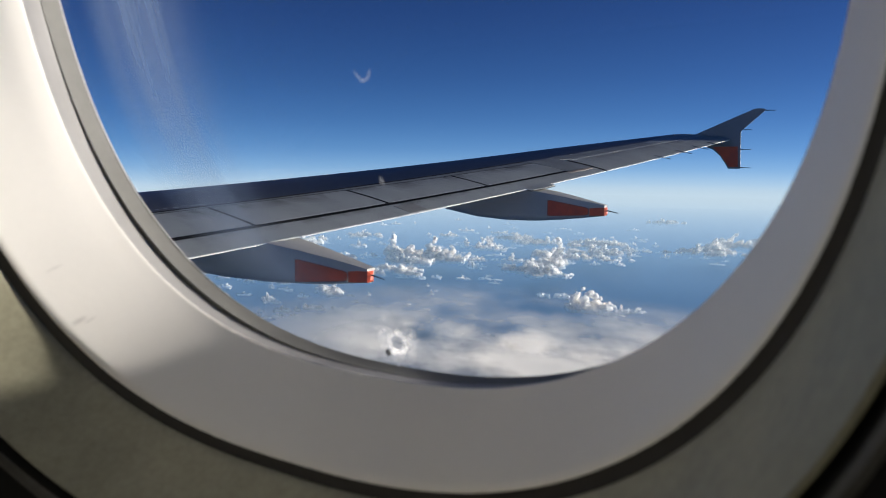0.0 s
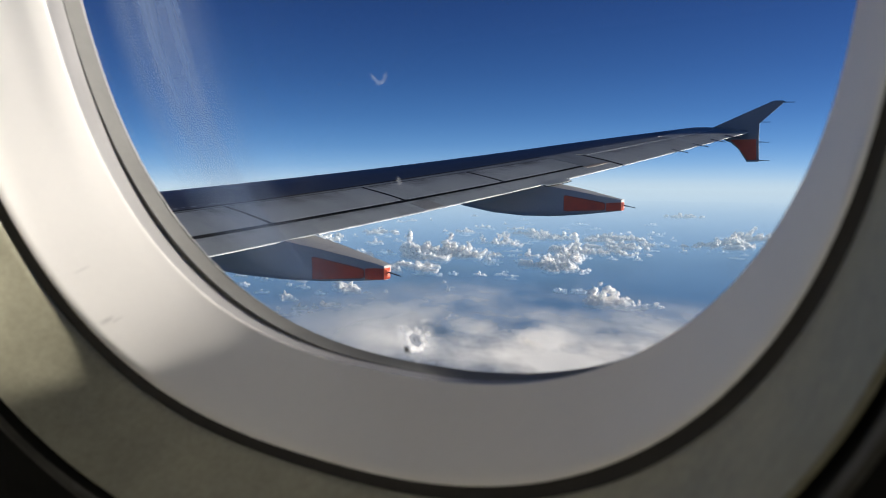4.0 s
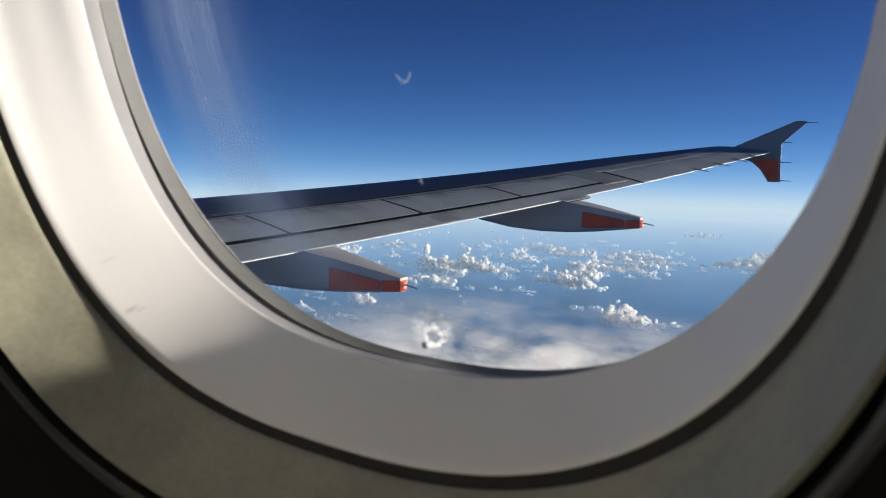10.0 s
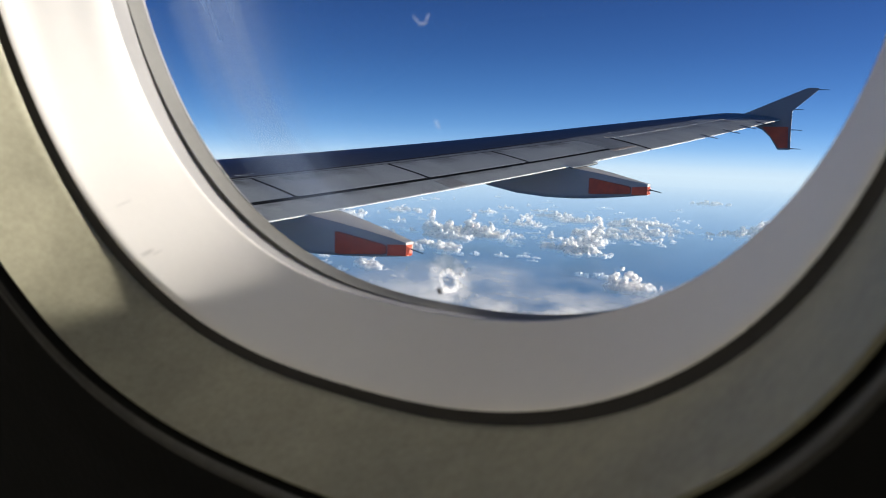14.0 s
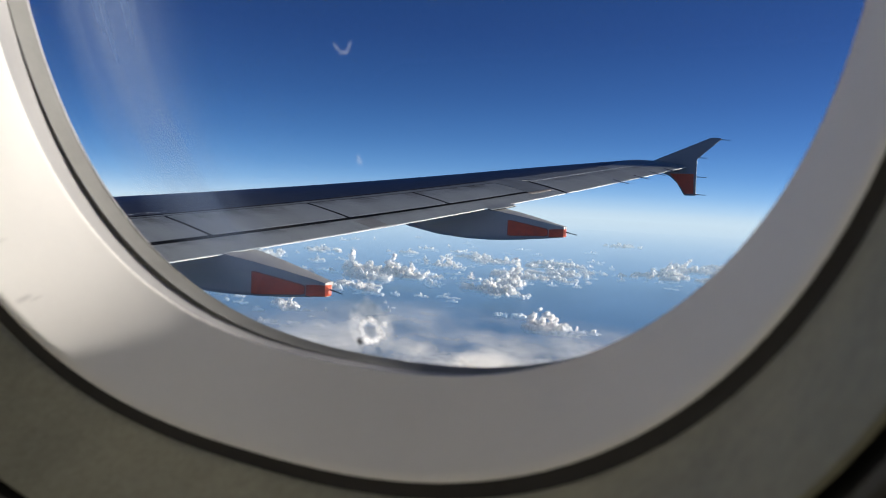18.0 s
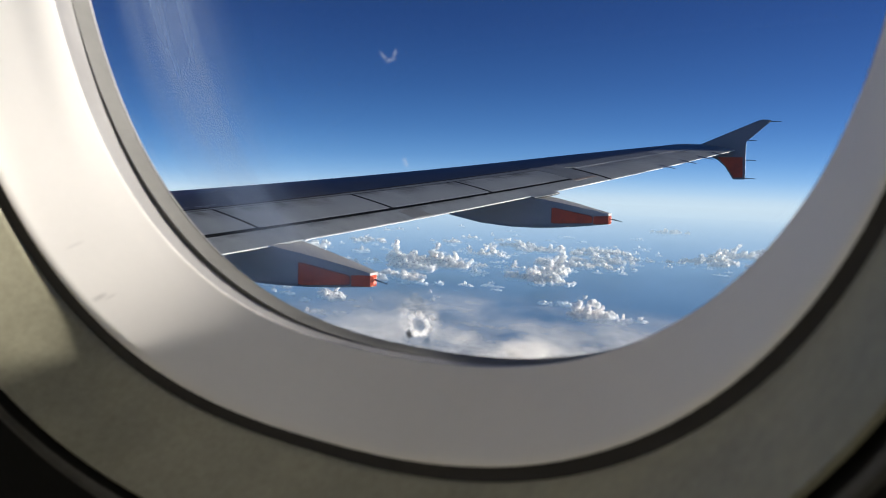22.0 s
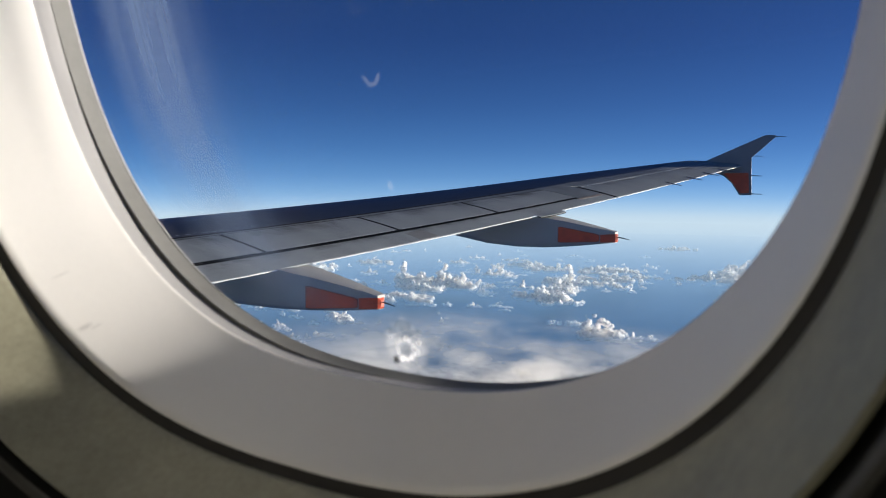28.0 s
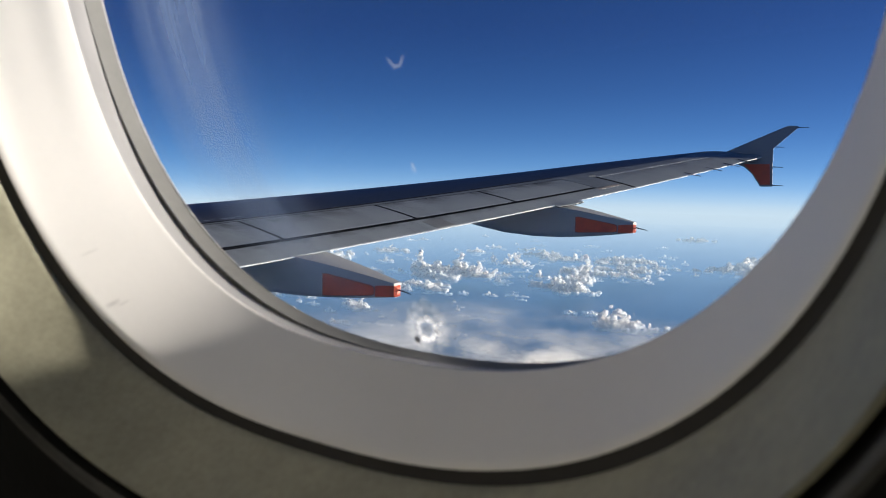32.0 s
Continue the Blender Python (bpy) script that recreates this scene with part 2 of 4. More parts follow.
def film_material(name, color, density, scale, low, high, coord="Object", spread=0.6, toward=0.0, through_share=0.5, stretch=(1, 1, 1), turn=0):
    """A broken film (frost, smear, thin cloud, haze): a scattering surface with gaps between its patches."""
    m = bpy.data.materials.new(name)
    m.use_nodes = True
    n, l = m.node_tree.nodes, m.node_tree.links
    out = n["Material Output"]
    tc = n.new("ShaderNodeTexCoord")
    no = n.new("ShaderNodeTexNoise")
    no.inputs["Scale"].default_value = scale
    no.inputs["Detail"].default_value = 7
    no.inputs["Roughness"].default_value = spread
    mp = n.new("ShaderNodeMapping")
    mp.vector_type = "TEXTURE"
    mp.inputs["Scale"].default_value = tuple(1 / q for q in stretch)
    mp.inputs["Rotation"].default_value = (0, 0, radians(turn))
    l.new(tc.outputs[coord], mp.inputs["Vector"])
    l.new(mp.outputs[0], no.inputs["Vector"])
    mr = n.new("ShaderNodeMapRange")
    mr.interpolation_type = "SMOOTHSTEP"
    mr.inputs["From Min"].default_value = low
    mr.inputs["From Max"].default_value = high
    mr.inputs["To Max"].default_value = density
    l.new(no.outputs["Fac"], mr.inputs["Value"])
    att = n.new("ShaderNodeAttribute")
    att.attribute_name = "cover"
    mul = n.new("ShaderNodeMath")
    mul.operation = "MULTIPLY"
    l.new(mr.outputs[0], mul.inputs[0])
    l.new(att.outputs["Fac"], mul.inputs[1])
    clear = n.new("ShaderNodeBsdfTransparent")
    dif = n.new("ShaderNodeBsdfDiffuse")
    tra = n.new("ShaderNodeBsdfTranslucent")
    for s in (dif, tra):
        s.inputs["Color"].default_value = (*color, 1)
    half = n.new("ShaderNodeMixShader")
    half.inputs[0].default_value = through_share
    l.new(dif.outputs[0], half.inputs[1])
    l.new(tra.outputs[0], half.inputs[2])
    mix = n.new("ShaderNodeMixShader")
    if toward:
        # scattering in depth: the light that enters spreads towards all sides
        l.new(soft_normal(n, l, toward), dif.inputs["Normal"])
        l.new(soft_normal(n, l, -toward), tra.inputs["Normal"])
    l.new(mul.outputs[0], mix.inputs[0])
    l.new(clear.outputs[0], mix.inputs[1])
    l.new(half.outputs[0], mix.inputs[2])
    l.new(mix.outputs[0], out.inputs["Surface"])
    return m


FROST = film_material("frost", (0.95, 0.95, 0.95), 0.32, 260, 0.25, 0.80, through_share=0.85)
FROST_THICK = film_material("thick_frost", (0.96, 0.96, 0.95), 0.80, 300, 0.15, 0.70, through_share=0.9)
DIRT = film_material("dirt_speck", (0.03, 0.03, 0.03), 1.0, 300, 0.0, 0.3)
SMEAR = film_material("smear", (0.85, 0.88, 0.92), 0.30, 180, 0.15, 0.85)
# the reveal's reflection in the pane, put in as a pale film
REFLECTION_FILM = film_material("pane_reflection_film", (0.21, 0.29, 0.45), 0.56, 60, 0.0, 0.05, through_share=0.5)
ICE_LUMP = film_material("ice_lump", (0.98, 0.98, 0.97), 0.95, 300, 0.0, 0.1, through_share=0.8)
ICE_GLINT = film_material("ice_glint_ring", (0.95, 0.96, 0.97), 1.0, 300, 0.0, 0.1, through_share=0.75)
STRATUS = film_material("thin_stratus", (0.99, 0.95, 0.89), 1.0, 0.0065, 0.30, 0.60, toward=0.35, through_share=0.12, spread=0.62, stretch=(1.0, 0.55, 1.0), turn=40)


def haze_glow_material(thin, thick):
    """Distant airlight put in as glow: clear where thin, blue where middling, pale towards the horizon."""
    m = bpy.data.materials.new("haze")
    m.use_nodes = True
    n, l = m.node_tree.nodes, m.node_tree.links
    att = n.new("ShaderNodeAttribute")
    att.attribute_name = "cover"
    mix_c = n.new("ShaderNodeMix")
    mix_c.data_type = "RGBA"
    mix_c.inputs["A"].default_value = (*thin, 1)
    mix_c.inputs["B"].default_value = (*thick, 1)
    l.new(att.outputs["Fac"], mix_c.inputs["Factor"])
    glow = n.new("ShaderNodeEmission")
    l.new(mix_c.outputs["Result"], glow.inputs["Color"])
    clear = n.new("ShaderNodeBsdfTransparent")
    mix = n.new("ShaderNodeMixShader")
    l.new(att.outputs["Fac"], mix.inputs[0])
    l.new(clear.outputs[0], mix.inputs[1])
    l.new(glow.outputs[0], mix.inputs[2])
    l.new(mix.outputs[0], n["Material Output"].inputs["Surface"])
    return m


HAZE_GLOW = haze_glow_material((0.030, 0.130, 0.268), (0.170, 0.210, 0.243))
HAZE_PALE_GLOW = haze_glow_material((0.120, 0.170, 0.228), (0.170, 0.210, 0.243))


def cloud_material(name, dense, spread):
    """Cloud droplets: bright white, with light that spreads inside and reaches the shaded side."""
    m = bpy.data.materials.new(name)
    m.use_nodes = True
    n, l = m.node_tree.nodes, m.node_tree.links
    g = n.new("ShaderNodeNewGeometry")
    shade = n.new("ShaderNodeMix")
    shade.data_type = "RGBA"
    shade.inputs["A"].default_value = (0.97, 0.865, 0.765, 1)
    shade.inputs["B"].default_value = (0.99, 0.91, 0.825, 1)
    l.new(g.outputs["Random Per Island"], shade.inputs["Factor"])
    dif = n.new("ShaderNodeBsdfDiffuse")
    tra = n.new("ShaderNodeBsdfTranslucent")
    for sh in (dif, tra):
        l.new(shade.outputs["Result"], sh.inputs["Color"])
    l.new(soft_normal(n, l, spread), dif.inputs["Normal"])
    half = n.new("ShaderNodeMixShader")
    half.inputs[0].default_value = 0.3
    l.new(dif.outputs[0], half.inputs[1])
    l.new(tra.outputs[0], half.inputs[2])
    clear = n.new("ShaderNodeBsdfTransparent")
    mix = n.new("ShaderNodeMixShader")
    mix.inputs[0].default_value = dense
    l.new(clear.outputs[0], mix.inputs[1])
    l.new(half.outputs[0], mix.inputs[2])
    l.new(mix.outputs[0], n["Material Output"].inputs["Surface"])
    return m


def droplet_material(name, depth):
    """The body of a cloud: light wanders through its droplets and comes out again all round."""
    m = bpy.data.materials.new(name)
    m.use_nodes = True
    n, l = m.node_tree.nodes, m.node_tree.links
    b = n["Principled BSDF"]
    tc = n.new("ShaderNodeTexCoord")
    no = n.new("ShaderNodeTexNoise")
    no.inputs["Scale"].default_value = 0.08
    no.inputs["Detail"].default_value = 5
    l.new(tc.outputs["Object"], no.inputs["Vector"])
    hue = n.new("ShaderNodeMix")
    hue.data_type = "RGBA"
    hue.inputs["A"].default_value = (0.96, 0.82, 0.70, 1)
    hue.inputs["B"].default_value = (0.985, 0.87, 0.77, 1)
    l.new(no.outputs["Fac"], hue.inputs["Factor"])
    l.new(hue.outputs["Result"], b.inputs["Base Color"])
    b.inputs["Roughness"].default_value = 1.0
    b.inputs["Specular IOR Level"].default_value = 0.0
    b.inputs["Subsurface Weight"].default_value = 1.0
    b.inputs["Subsurface Radius"].default_value = (1.0, 1.0, 1.0)
    b.inputs["Subsurface Scale"].default_value = depth
    bp = n.new("ShaderNodeBump")
    bp.inputs["Strength"].default_value = 0.4
    bp.inputs["Distance"].default_value = 3.0
    fine = n.new("ShaderNodeTexNoise")
    fine.inputs["Scale"].default_value = 0.22
    fine.inputs["Detail"].default_value = 5
    l.new(tc.outputs["Object"], fine.inputs["Vector"])
    l.new(fine.outputs["Fac"], bp.inputs["Height"])
    l.new(bp.outputs[0], b.inputs["Normal"])
    return m


CLOUD = droplet_material("cloud_white", 34.0)
WISP = cloud_material("cloud_wisps", 0.30, 3.0)


def sea_material():
    m = bpy.data.materials.new("sea_water")
    m.use_nodes = True
    n, l = m.node_tree.nodes, m.node_tree.links
    b = n["Principled BSDF"]
    tc = n.new("ShaderNodeTexCoord")
    no = n.new("ShaderNodeTexNoise")
    no.inputs["Scale"].default_value = 0.004
    no.inputs["Detail"].default_value = 8
    l.new(tc.outputs["Object"], no.inputs["Vector"])
    mix = n.new("ShaderNodeMix")
    mix.data_type = "RGBA"
    mix.inputs["A"].default_value = (0.003, 0.054, 0.175, 1)
    mix.inputs["B"].default_value = (0.005, 0.070, 0.21, 1)
    l.new(no.outputs["Fac"], mix.inputs["Factor"])
    l.new(mix.outputs["Result"], b.inputs["Base Color"])
    b.inputs["Roughness"].default_value = 0.35
    wave = n.new("ShaderNodeTexNoise")
    wave.inputs["Scale"].default_value = 0.3
    wave.inputs["Detail"].default_value = 4
    l.new(tc.outputs["Object"], wave.inputs["Vector"])
    bp = n.new("ShaderNodeBump")
    bp.inputs["Strength"].default_value = 0.25
    bp.inputs["Distance"].default_value = 0.5
    l.new(wave.outputs["Fac"], bp.inputs["Height"])
    l.new(bp.outputs[0], b.inputs["Normal"])
    return m


SEA = sea_material()


# ---- building helpers ----
def thing(name, place, label, category, group="", kind=""):
    ob = new(name)
    ob.location = place
    ob.empty_display_size = 0.1
    return tagged(ob, label, category, group, kind)


def base_of(ob):
    p = Vector((0, 0, 0))
    while ob:
        p = p + ob.location
        ob = ob.parent
    return p


def mesh_from(name, verts, faces, mat, parent=None, label="", smooth=False, sharp=None):
    """One mesh object from world-space points, under its thing where one is given."""
    o = base_of(parent) if parent else Vector((0, 0, 0))
    me = bpy.data.meshes.new(name)
    me.from_pydata([tuple(Vector(v) - o) for v in verts], [], faces)
    me.materials.append(mat)
    bm = bmesh.new()
    bm.from_mesh(me)
    bmesh.ops.recalc_face_normals(bm, faces=bm.faces)
    bm.to_mesh(me)
    bm.free()
    if smooth:
        me.shade_smooth()
        if sharp:
            me.set_sharp_from_angle(angle=radians(sharp))
    ob = new(name, me)
    if parent:
        ob.parent = parent
    if label:
        ob["label"] = label
    return ob


# ---- cabin window ----
TILT = Matrix.Rotation(radians(0.85), 3, "Z") @ Matrix.Rotation(radians(13.5), 3, "X")
WIN_X, WIN_Z = -0.1141, 0.0224          # centre of the lower arc, in the tilted frame of the sidewall
HALF_W, HALF_H, RISE = 0.108, 0.1042, 0.115
AROUND = 144


def win(x, y, z):
    """From the sidewall's tilted frame to the world."""
    return TILT @ Vector((x, y, z))


def outline(grow, power=2.44):
    """The window's outline: a rounded lower arc, straight sides, a rounded upper arc."""
    pts = []
    for i in range(AROUND):
        a = 2 * math.pi * (i + 0.5) / AROUND
        c, s = math.cos(a), math.sin(a)
        x = (HALF_W + grow) * math.copysign(abs(c) ** (2 / power), c)
        z = (HALF_H + grow) * math.copysign(abs(s) ** (2 / power), s)
        pts.append((WIN_X + x, WIN_Z + z + (RISE if s > 0 else 0)))
    return pts


def ring(name, profile, mat, parent, label="", power=2.44, sharp=40, closed=True, drop=0.0, slide=0.0):
    """A moulding round the window; the profile is a loop of (outset, depth)."""
    verts, faces, k = [], [], len(profile)
    for grow, depth in profile:
        verts += [win(x + slide, depth, z - drop) for x, z in outline(grow, power)]
    for j in range(k if closed else k - 1):
        a, b = j * AROUND, ((j + 1) % k) * AROUND
        for i in range(AROUND):
            n = (i + 1) % AROUND
            faces.append((a + i, a + n, b + n, b + i))
    return mesh_from(name, verts, faces, mat, parent, label, smooth=True, sharp=sharp)


window = thing("window_1", win(WIN_X, 0.12, WIN_Z - HALF_H),
               "oval aircraft cabin window with white plastic reveal and frosted breather hole", "window", kind="structure")
ring("sidewall_bezel", [(0.0152, 0.090), (0.0150, 0.0800), (0.0146, 0.0780), (0.0138, 0.0778), (0.0118, 0.0880), (0.0098, 0.0975), (0.0089, 0.1006),
                        (0.0085, 0.1024), (0.0087, 0.1029), (0.030, 0.1029), (0.030, 0.090)], OLIVE_PLASTIC, window, "olive-grey moulded plastic surround, scuffed", 2.47)
ring("bezel_seal", [(0.0087, 0.1030), (0.0080, 0.1038), (0.0073, 0.1044), (0.0067, 0.1047), (0.020, 0.1047), (0.020, 0.1030)], RUBBER, window, "black rubber seal", 2.46)
reveal = ring("reveal", [(0.0069, 0.1048), (0.0063, 0.1055), (0.0060, 0.1070), (0.0045, 0.1140), (0.0029, 0.1220), (0.0012, 0.1300), (0.0003, 0.1345), (0.0001, 0.1352), (0.0002, 0.1357),
                (0.020, 0.1357), (0.020, 0.1048)], WHITE_PLASTIC, window, "white plastic window reveal, sunlit on one side", 2.43)
ring("retainer", [(0.0003, 0.1358), (0.0011, 0.1375), (0.0022, 0.1415), (0.0026, 0.1426), (0.022, 0.1426), (0.022, 0.1358)], PALE_RETAINER, window, "pale grey retaining ring", 2.43, drop=0.0003)
ring("gasket", [(0.0040, 0.1427), (0.0045, 0.1440), (0.0053, 0.1480), (0.0055, 0.1494), (0.024, 0.1494), (0.024, 0.1427)], GASKET, window, "dark grey rubber gasket", 2.36, drop=-0.0012, slide=0.0016)
ring("spacer", [(0.0057, 0.1495), (0.0063, 0.1500), (0.0071, 0.1510), (0.024, 0.1510), (0.024, 0.1495)], PALE_RETAINER, window, "thin pale spacer rim", 2.32, drop=-0.0010, slide=0.0016)


def pane(name, grow, depth, thick, label, mat=GLASS):
    pts = outline(grow, 2.35)
    verts = [win(x, depth, z) for x, z in pts] + [win(x, depth + thick, z) for x, z in pts]
    faces = [tuple(range(AROUND))]
    faces += [(i, (i + 1) % AROUND, AROUND + (i + 1) % AROUND, AROUND + i) for i in range(AROUND)]
    ob = mesh_from(name, verts, faces, mat, window, label)
    ob.visible_shadow = False
    return ob


inner_pane = pane("inner_pane", 0.034, 0.1512, 0.0020, "clear acrylic inner pane with breather hole")
ring("pane_spacer", [(0.0300, 0.1534), (0.0360, 0.1668), (0.052, 0.1668), (0.052, 0.1534)], GREY_SEAL, window, "grey rubber spacer between panes", 2.33)
outer_pane = pane("outer_pane", 0.060, 0.1672, 0.0050, "clear acrylic outer pane with smears", COATED)
ring("skin_frame", [(0.0480, 0.1725), (0.0600, 0.1800), (0.100, 0.1800), (0.100, 0.1725)], BARE_METAL, window, "metal window frame in the skin", 2.33)


def film_disc(name, spots, depth, mat, parent, label):
    """A flat film on a pane, of soft-edged spots (x, z, half width, half height, lean), thick in the middle and thin at the rim."""
    verts, faces, cover = [], [], []
    for x, z, w, h, lean in spots:
        o = len(verts)
        verts.append(win(x, depth, z))
        cover.append(1.0)
        for r, c in ((0.35, 0.9), (0.7, 0.5), (1.0, 0.0)):
            for i in range(24):
                a = 2 * math.pi * i / 24
                k = r * (1 + 0.18 * noise.noise((x * 900 + math.cos(a) * 1.4, z * 900 + math.sin(a) * 1.4, r)))
                u, v = w * k * math.cos(a), h * k * math.sin(a)
                verts.append(win(x + u * math.cos(lean) - v * math.sin(lean), depth, z + u * math.sin(lean) + v * math.cos(lean)))
                cover.append(c)
        for i in range(24):
            n = (i + 1) % 24
            faces.append((o, o + 1 + i, o + 1 + n))
            for j in range(2):
                a, b = o + 1 + 24 * j, o + 25 + 24 * j
                faces.append((a + i, b + i, b + n, a + n))
    ob = mesh_from(name, verts, faces, mat, parent, label)
    at = ob.data.attributes.new("cover", "FLOAT", "POINT")
    at.data.foreach_set("value", cover)
    return ob


def bead(name, x, z, depth, r, thick, mat, parent, label=""):
    """A small ring on the pane: a rim, or an ice bead's glint built as a ring."""
    verts, faces = [], []
    for i in range(20):
        a = 2 * math.pi * i / 20
        for j in range(8):
            b = 2 * math.pi * j / 8
            q = r + thick * math.cos(b)
            verts.append(win(x + q * math.cos(a), depth + thick * math.sin(b), z + q * math.sin(a)))
            faces.append((8 * i + j, 8 * i + (j + 1) % 8, 8 * ((i + 1) % 20) + (j + 1) % 8, 8 * ((i + 1) % 20) + j))
    ob = mesh_from(name, verts, faces, mat, parent, label, smooth=True)
    ob.data.attributes.new("cover", "FLOAT", "POINT").data.foreach_set("value", [1.0] * len(verts))
    return ob


# ---- starboard wing, in the aircraft's own axes ----
OFF = Vector((12.434, 1.62, 1.4619))
TAN_DI = math.tan(radians(5.1))


def le(y):
    return 0.5206 * (y - 1.98)


def te(y):
    return 6.14 + 0.298 * max(0.0, y - 6.4)


def z_te(y):
    return TAN_DI * (y - 1.98) + 0.6126 * ((y - 1.98) / 15) ** 2 * (1 if y > 1.98 else 0)


def thick(s):
    return 5 * (0.2969 * math.sqrt(max(s, 0)) - 0.126 * s - 0.3516 * s ** 2 + 0.2843 * s ** 3 - 0.1036 * s ** 4)


def wing_at(y, s, side=1, lift=0.0):
    """A point of the wing: span y, chord share s, upper (1) or lower (-1) skin."""
    u = (y - 6.4) / 10.6
    c = te(y) - le(y)
    rise = 3.9 - 1.7 * u + 1.15 * u * u - 30 * max(0.0, u - 0.7) ** 2
    t = thick(s) * (0.125 - 0.01 * u)
    if side < 0:
        t = -0.8 * t - 0.012 / c
    z = z_te(y) + c * (t + 0.08 * s * (1 - s) + math.tan(radians(rise)) * (1 - s)) + lift
    return Vector((le(y) + s * c, y, z)) - OFF


wing = thing("wing", wing_at(2.5, 0.5, -1), "grey airliner wing with orange-tipped flap fairings and wingtip fence", "aircraft wing")


def panel(name, y1, y2, s1, s2, mat, parent=wing, label="", deep=0.03, lift=0.0, ny=16, ns=8, full=False):
    """A solid piece of the wing's skin between two spans and two chord shares (numbers or functions of the span); full: through to the lower skin."""
    f1 = s1 if callable(s1) else (lambda y: s1)
    f2 = s2 if callable(s2) else (lambda y: s2)
    top, low = [], []
    for i in range(ny + 1):
        y = y1 + (y2 - y1) * i / ny
        for j in range(ns + 1):
            r = j / ns
            if full and f1(y) == 0:
                r = r ** 1.8
            s = f1(y) + (f2(y) - f1(y)) * r
            top.append(wing_at(y, s, 1, lift))
            low.append(wing_at(y, s, -1, 0) if full else wing_at(y, s, 1, lift - deep))
    verts = top + low
    k, w, faces = len(top), ns + 1, []
    for i in range(ny):
        for j in range(ns):
            a, b, c, d = i * w + j, i * w + j + 1, (i + 1) * w + j + 1, (i + 1) * w + j
            faces += [(a, b, c, d), (k + a, k + d, k + c, k + b)]
        for j in (0, ns):
            a, d = i * w + j, (i + 1) * w + j
            faces.append((a, d, k + d, k + a))
    for i in (0, ny):
        for j in range(ns):
            a, b = i * w + j, i * w + j + 1
            faces.append((a, b, k + b, k + a))
    return mesh_from(name, verts, faces, mat, parent, label, smooth=True, sharp=30)


STEP = 13.2


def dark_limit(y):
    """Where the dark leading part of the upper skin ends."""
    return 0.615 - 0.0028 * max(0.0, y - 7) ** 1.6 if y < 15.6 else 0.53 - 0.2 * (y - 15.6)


def spoiler_front(y):
    return 0.632 if y < STEP else 0.695 - 0.012 * (y - STEP)


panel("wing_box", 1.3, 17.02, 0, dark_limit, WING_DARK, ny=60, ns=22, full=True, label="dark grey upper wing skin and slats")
panel("rear_skin", 1.3, 15.5, lambda y: dark_limit(y) + 0.0015, lambda y: 0.6354 if y < STEP else spoiler_front(y) - 0.006,
      WING_MID, ny=60, ns=5, full=True, label="grey painted panel behind the wing box")
panel("tip_skin", 15.5, 17.02, lambda y: dark_limit(y) + 0.0015, lambda y: spoiler_front(y) - 0.006, WING_GREY, ny=10, ns=5, full=True, label="light grey painted skin near the wingtip")
# plate inside the gap; the cove's shade is put into its colour
panel("cove", 1.3, STEP, lambda y: spoiler_front(y) - 0.003, 0.90, DARK_GAP, ny=40, ns=6, lift=-0.055, deep=0.05, label="cove plate below the spoilers, its shade painted near-black")
for a, b in ((2.1, 3.9), (3.93, 5.72), (5.75, 7.52), (7.55, 9.32), (9.35, 11.00), (11.03, 12.62)):
    panel("spoiler", a, b, 0.636, lambda y: 0.862 + 0.002 * (y - 7), WING_GREY, deep=0.035, ny=12, ns=8)
# flush strip over the gap, coloured as the darkness inside it
panel("spoiler_gap_strip", 2.1, 12.62, lambda y: 0.8570 + 0.002 * (y - 7), lambda y: 0.8805 + 0.002 * (y - 7), DARK_GAP, deep=0.03, lift=0.002, ny=40, ns=2, label="flush dark strip painted as the shaded gap behind the spoilers")
for y in (5.735, 7.535, 9.335, 11.015):
    panel("spoiler_joint", y - 0.019, y + 0.019, 0.637, 0.862, DARK_GAP, deep=0.03, lift=0.0015, ny=1, ns=8)
for a, b in ((7.60, 9.28), (9.40, 10.96), (11.06, 12.2)):
    panel("spoiler_edge_strip", a, b, lambda y: 0.8535 + 0.002 * (y - 7), lambda y: 0.8568 + 0.002 * (y - 7), EDGE_PAINT, deep=0.01, lift=0.0025, ny=8, ns=1, label="thin pale strip along the spoiler edge")
panel("step_joint", STEP - 0.028, STEP + 0.028, 0.70, 0.99, DARK_GAP, deep=0.02, lift=0.002, ny=1, ns=6, label="dark joint beside the aileron")
panel("outer_fixed_panel", 12.65, STEP - 0.03, 0.636, 0.885, WING_MID, deep=0.04, ny=6, ns=6, label="darker fixed panel outboard of the spoilers")
panel("outer_fixed_patch", 12.6, STEP - 0.08, 0.89, 0.918, WING_BEIGE, deep=0.012, lift=0.003, ny=4, ns=3, label="beige rubbing patch on the flap")
panel("flap", 6.45, STEP - 0.02, lambda y: 0.878 + 0.002 * (y - 7), 0.994, WING_GREY, ny=40, ns=6, full=True)
panel("flap", 1.9, 6.42, 0.878, 0.994, WING_GREY, ny=12, ns=6, full=True)
panel("flap_patch", 9.30, 9.58, 0.905, 0.990, WING_PATCH, deep=0.004, lift=0.003, ny=3, ns=4, label="darker repaired strip on the flap")
panel("aileron", STEP + 0.03, 16.55, lambda y: spoiler_front(y) + 0.004, 0.994, WING_GREY, ny=20, ns=8, full=True)
panel("tip_panel", 16.57, 17.02, lambda y: spoiler_front(y) + 0.004, 0.994, WING_GREY, ny=4, ns=6, full=True)
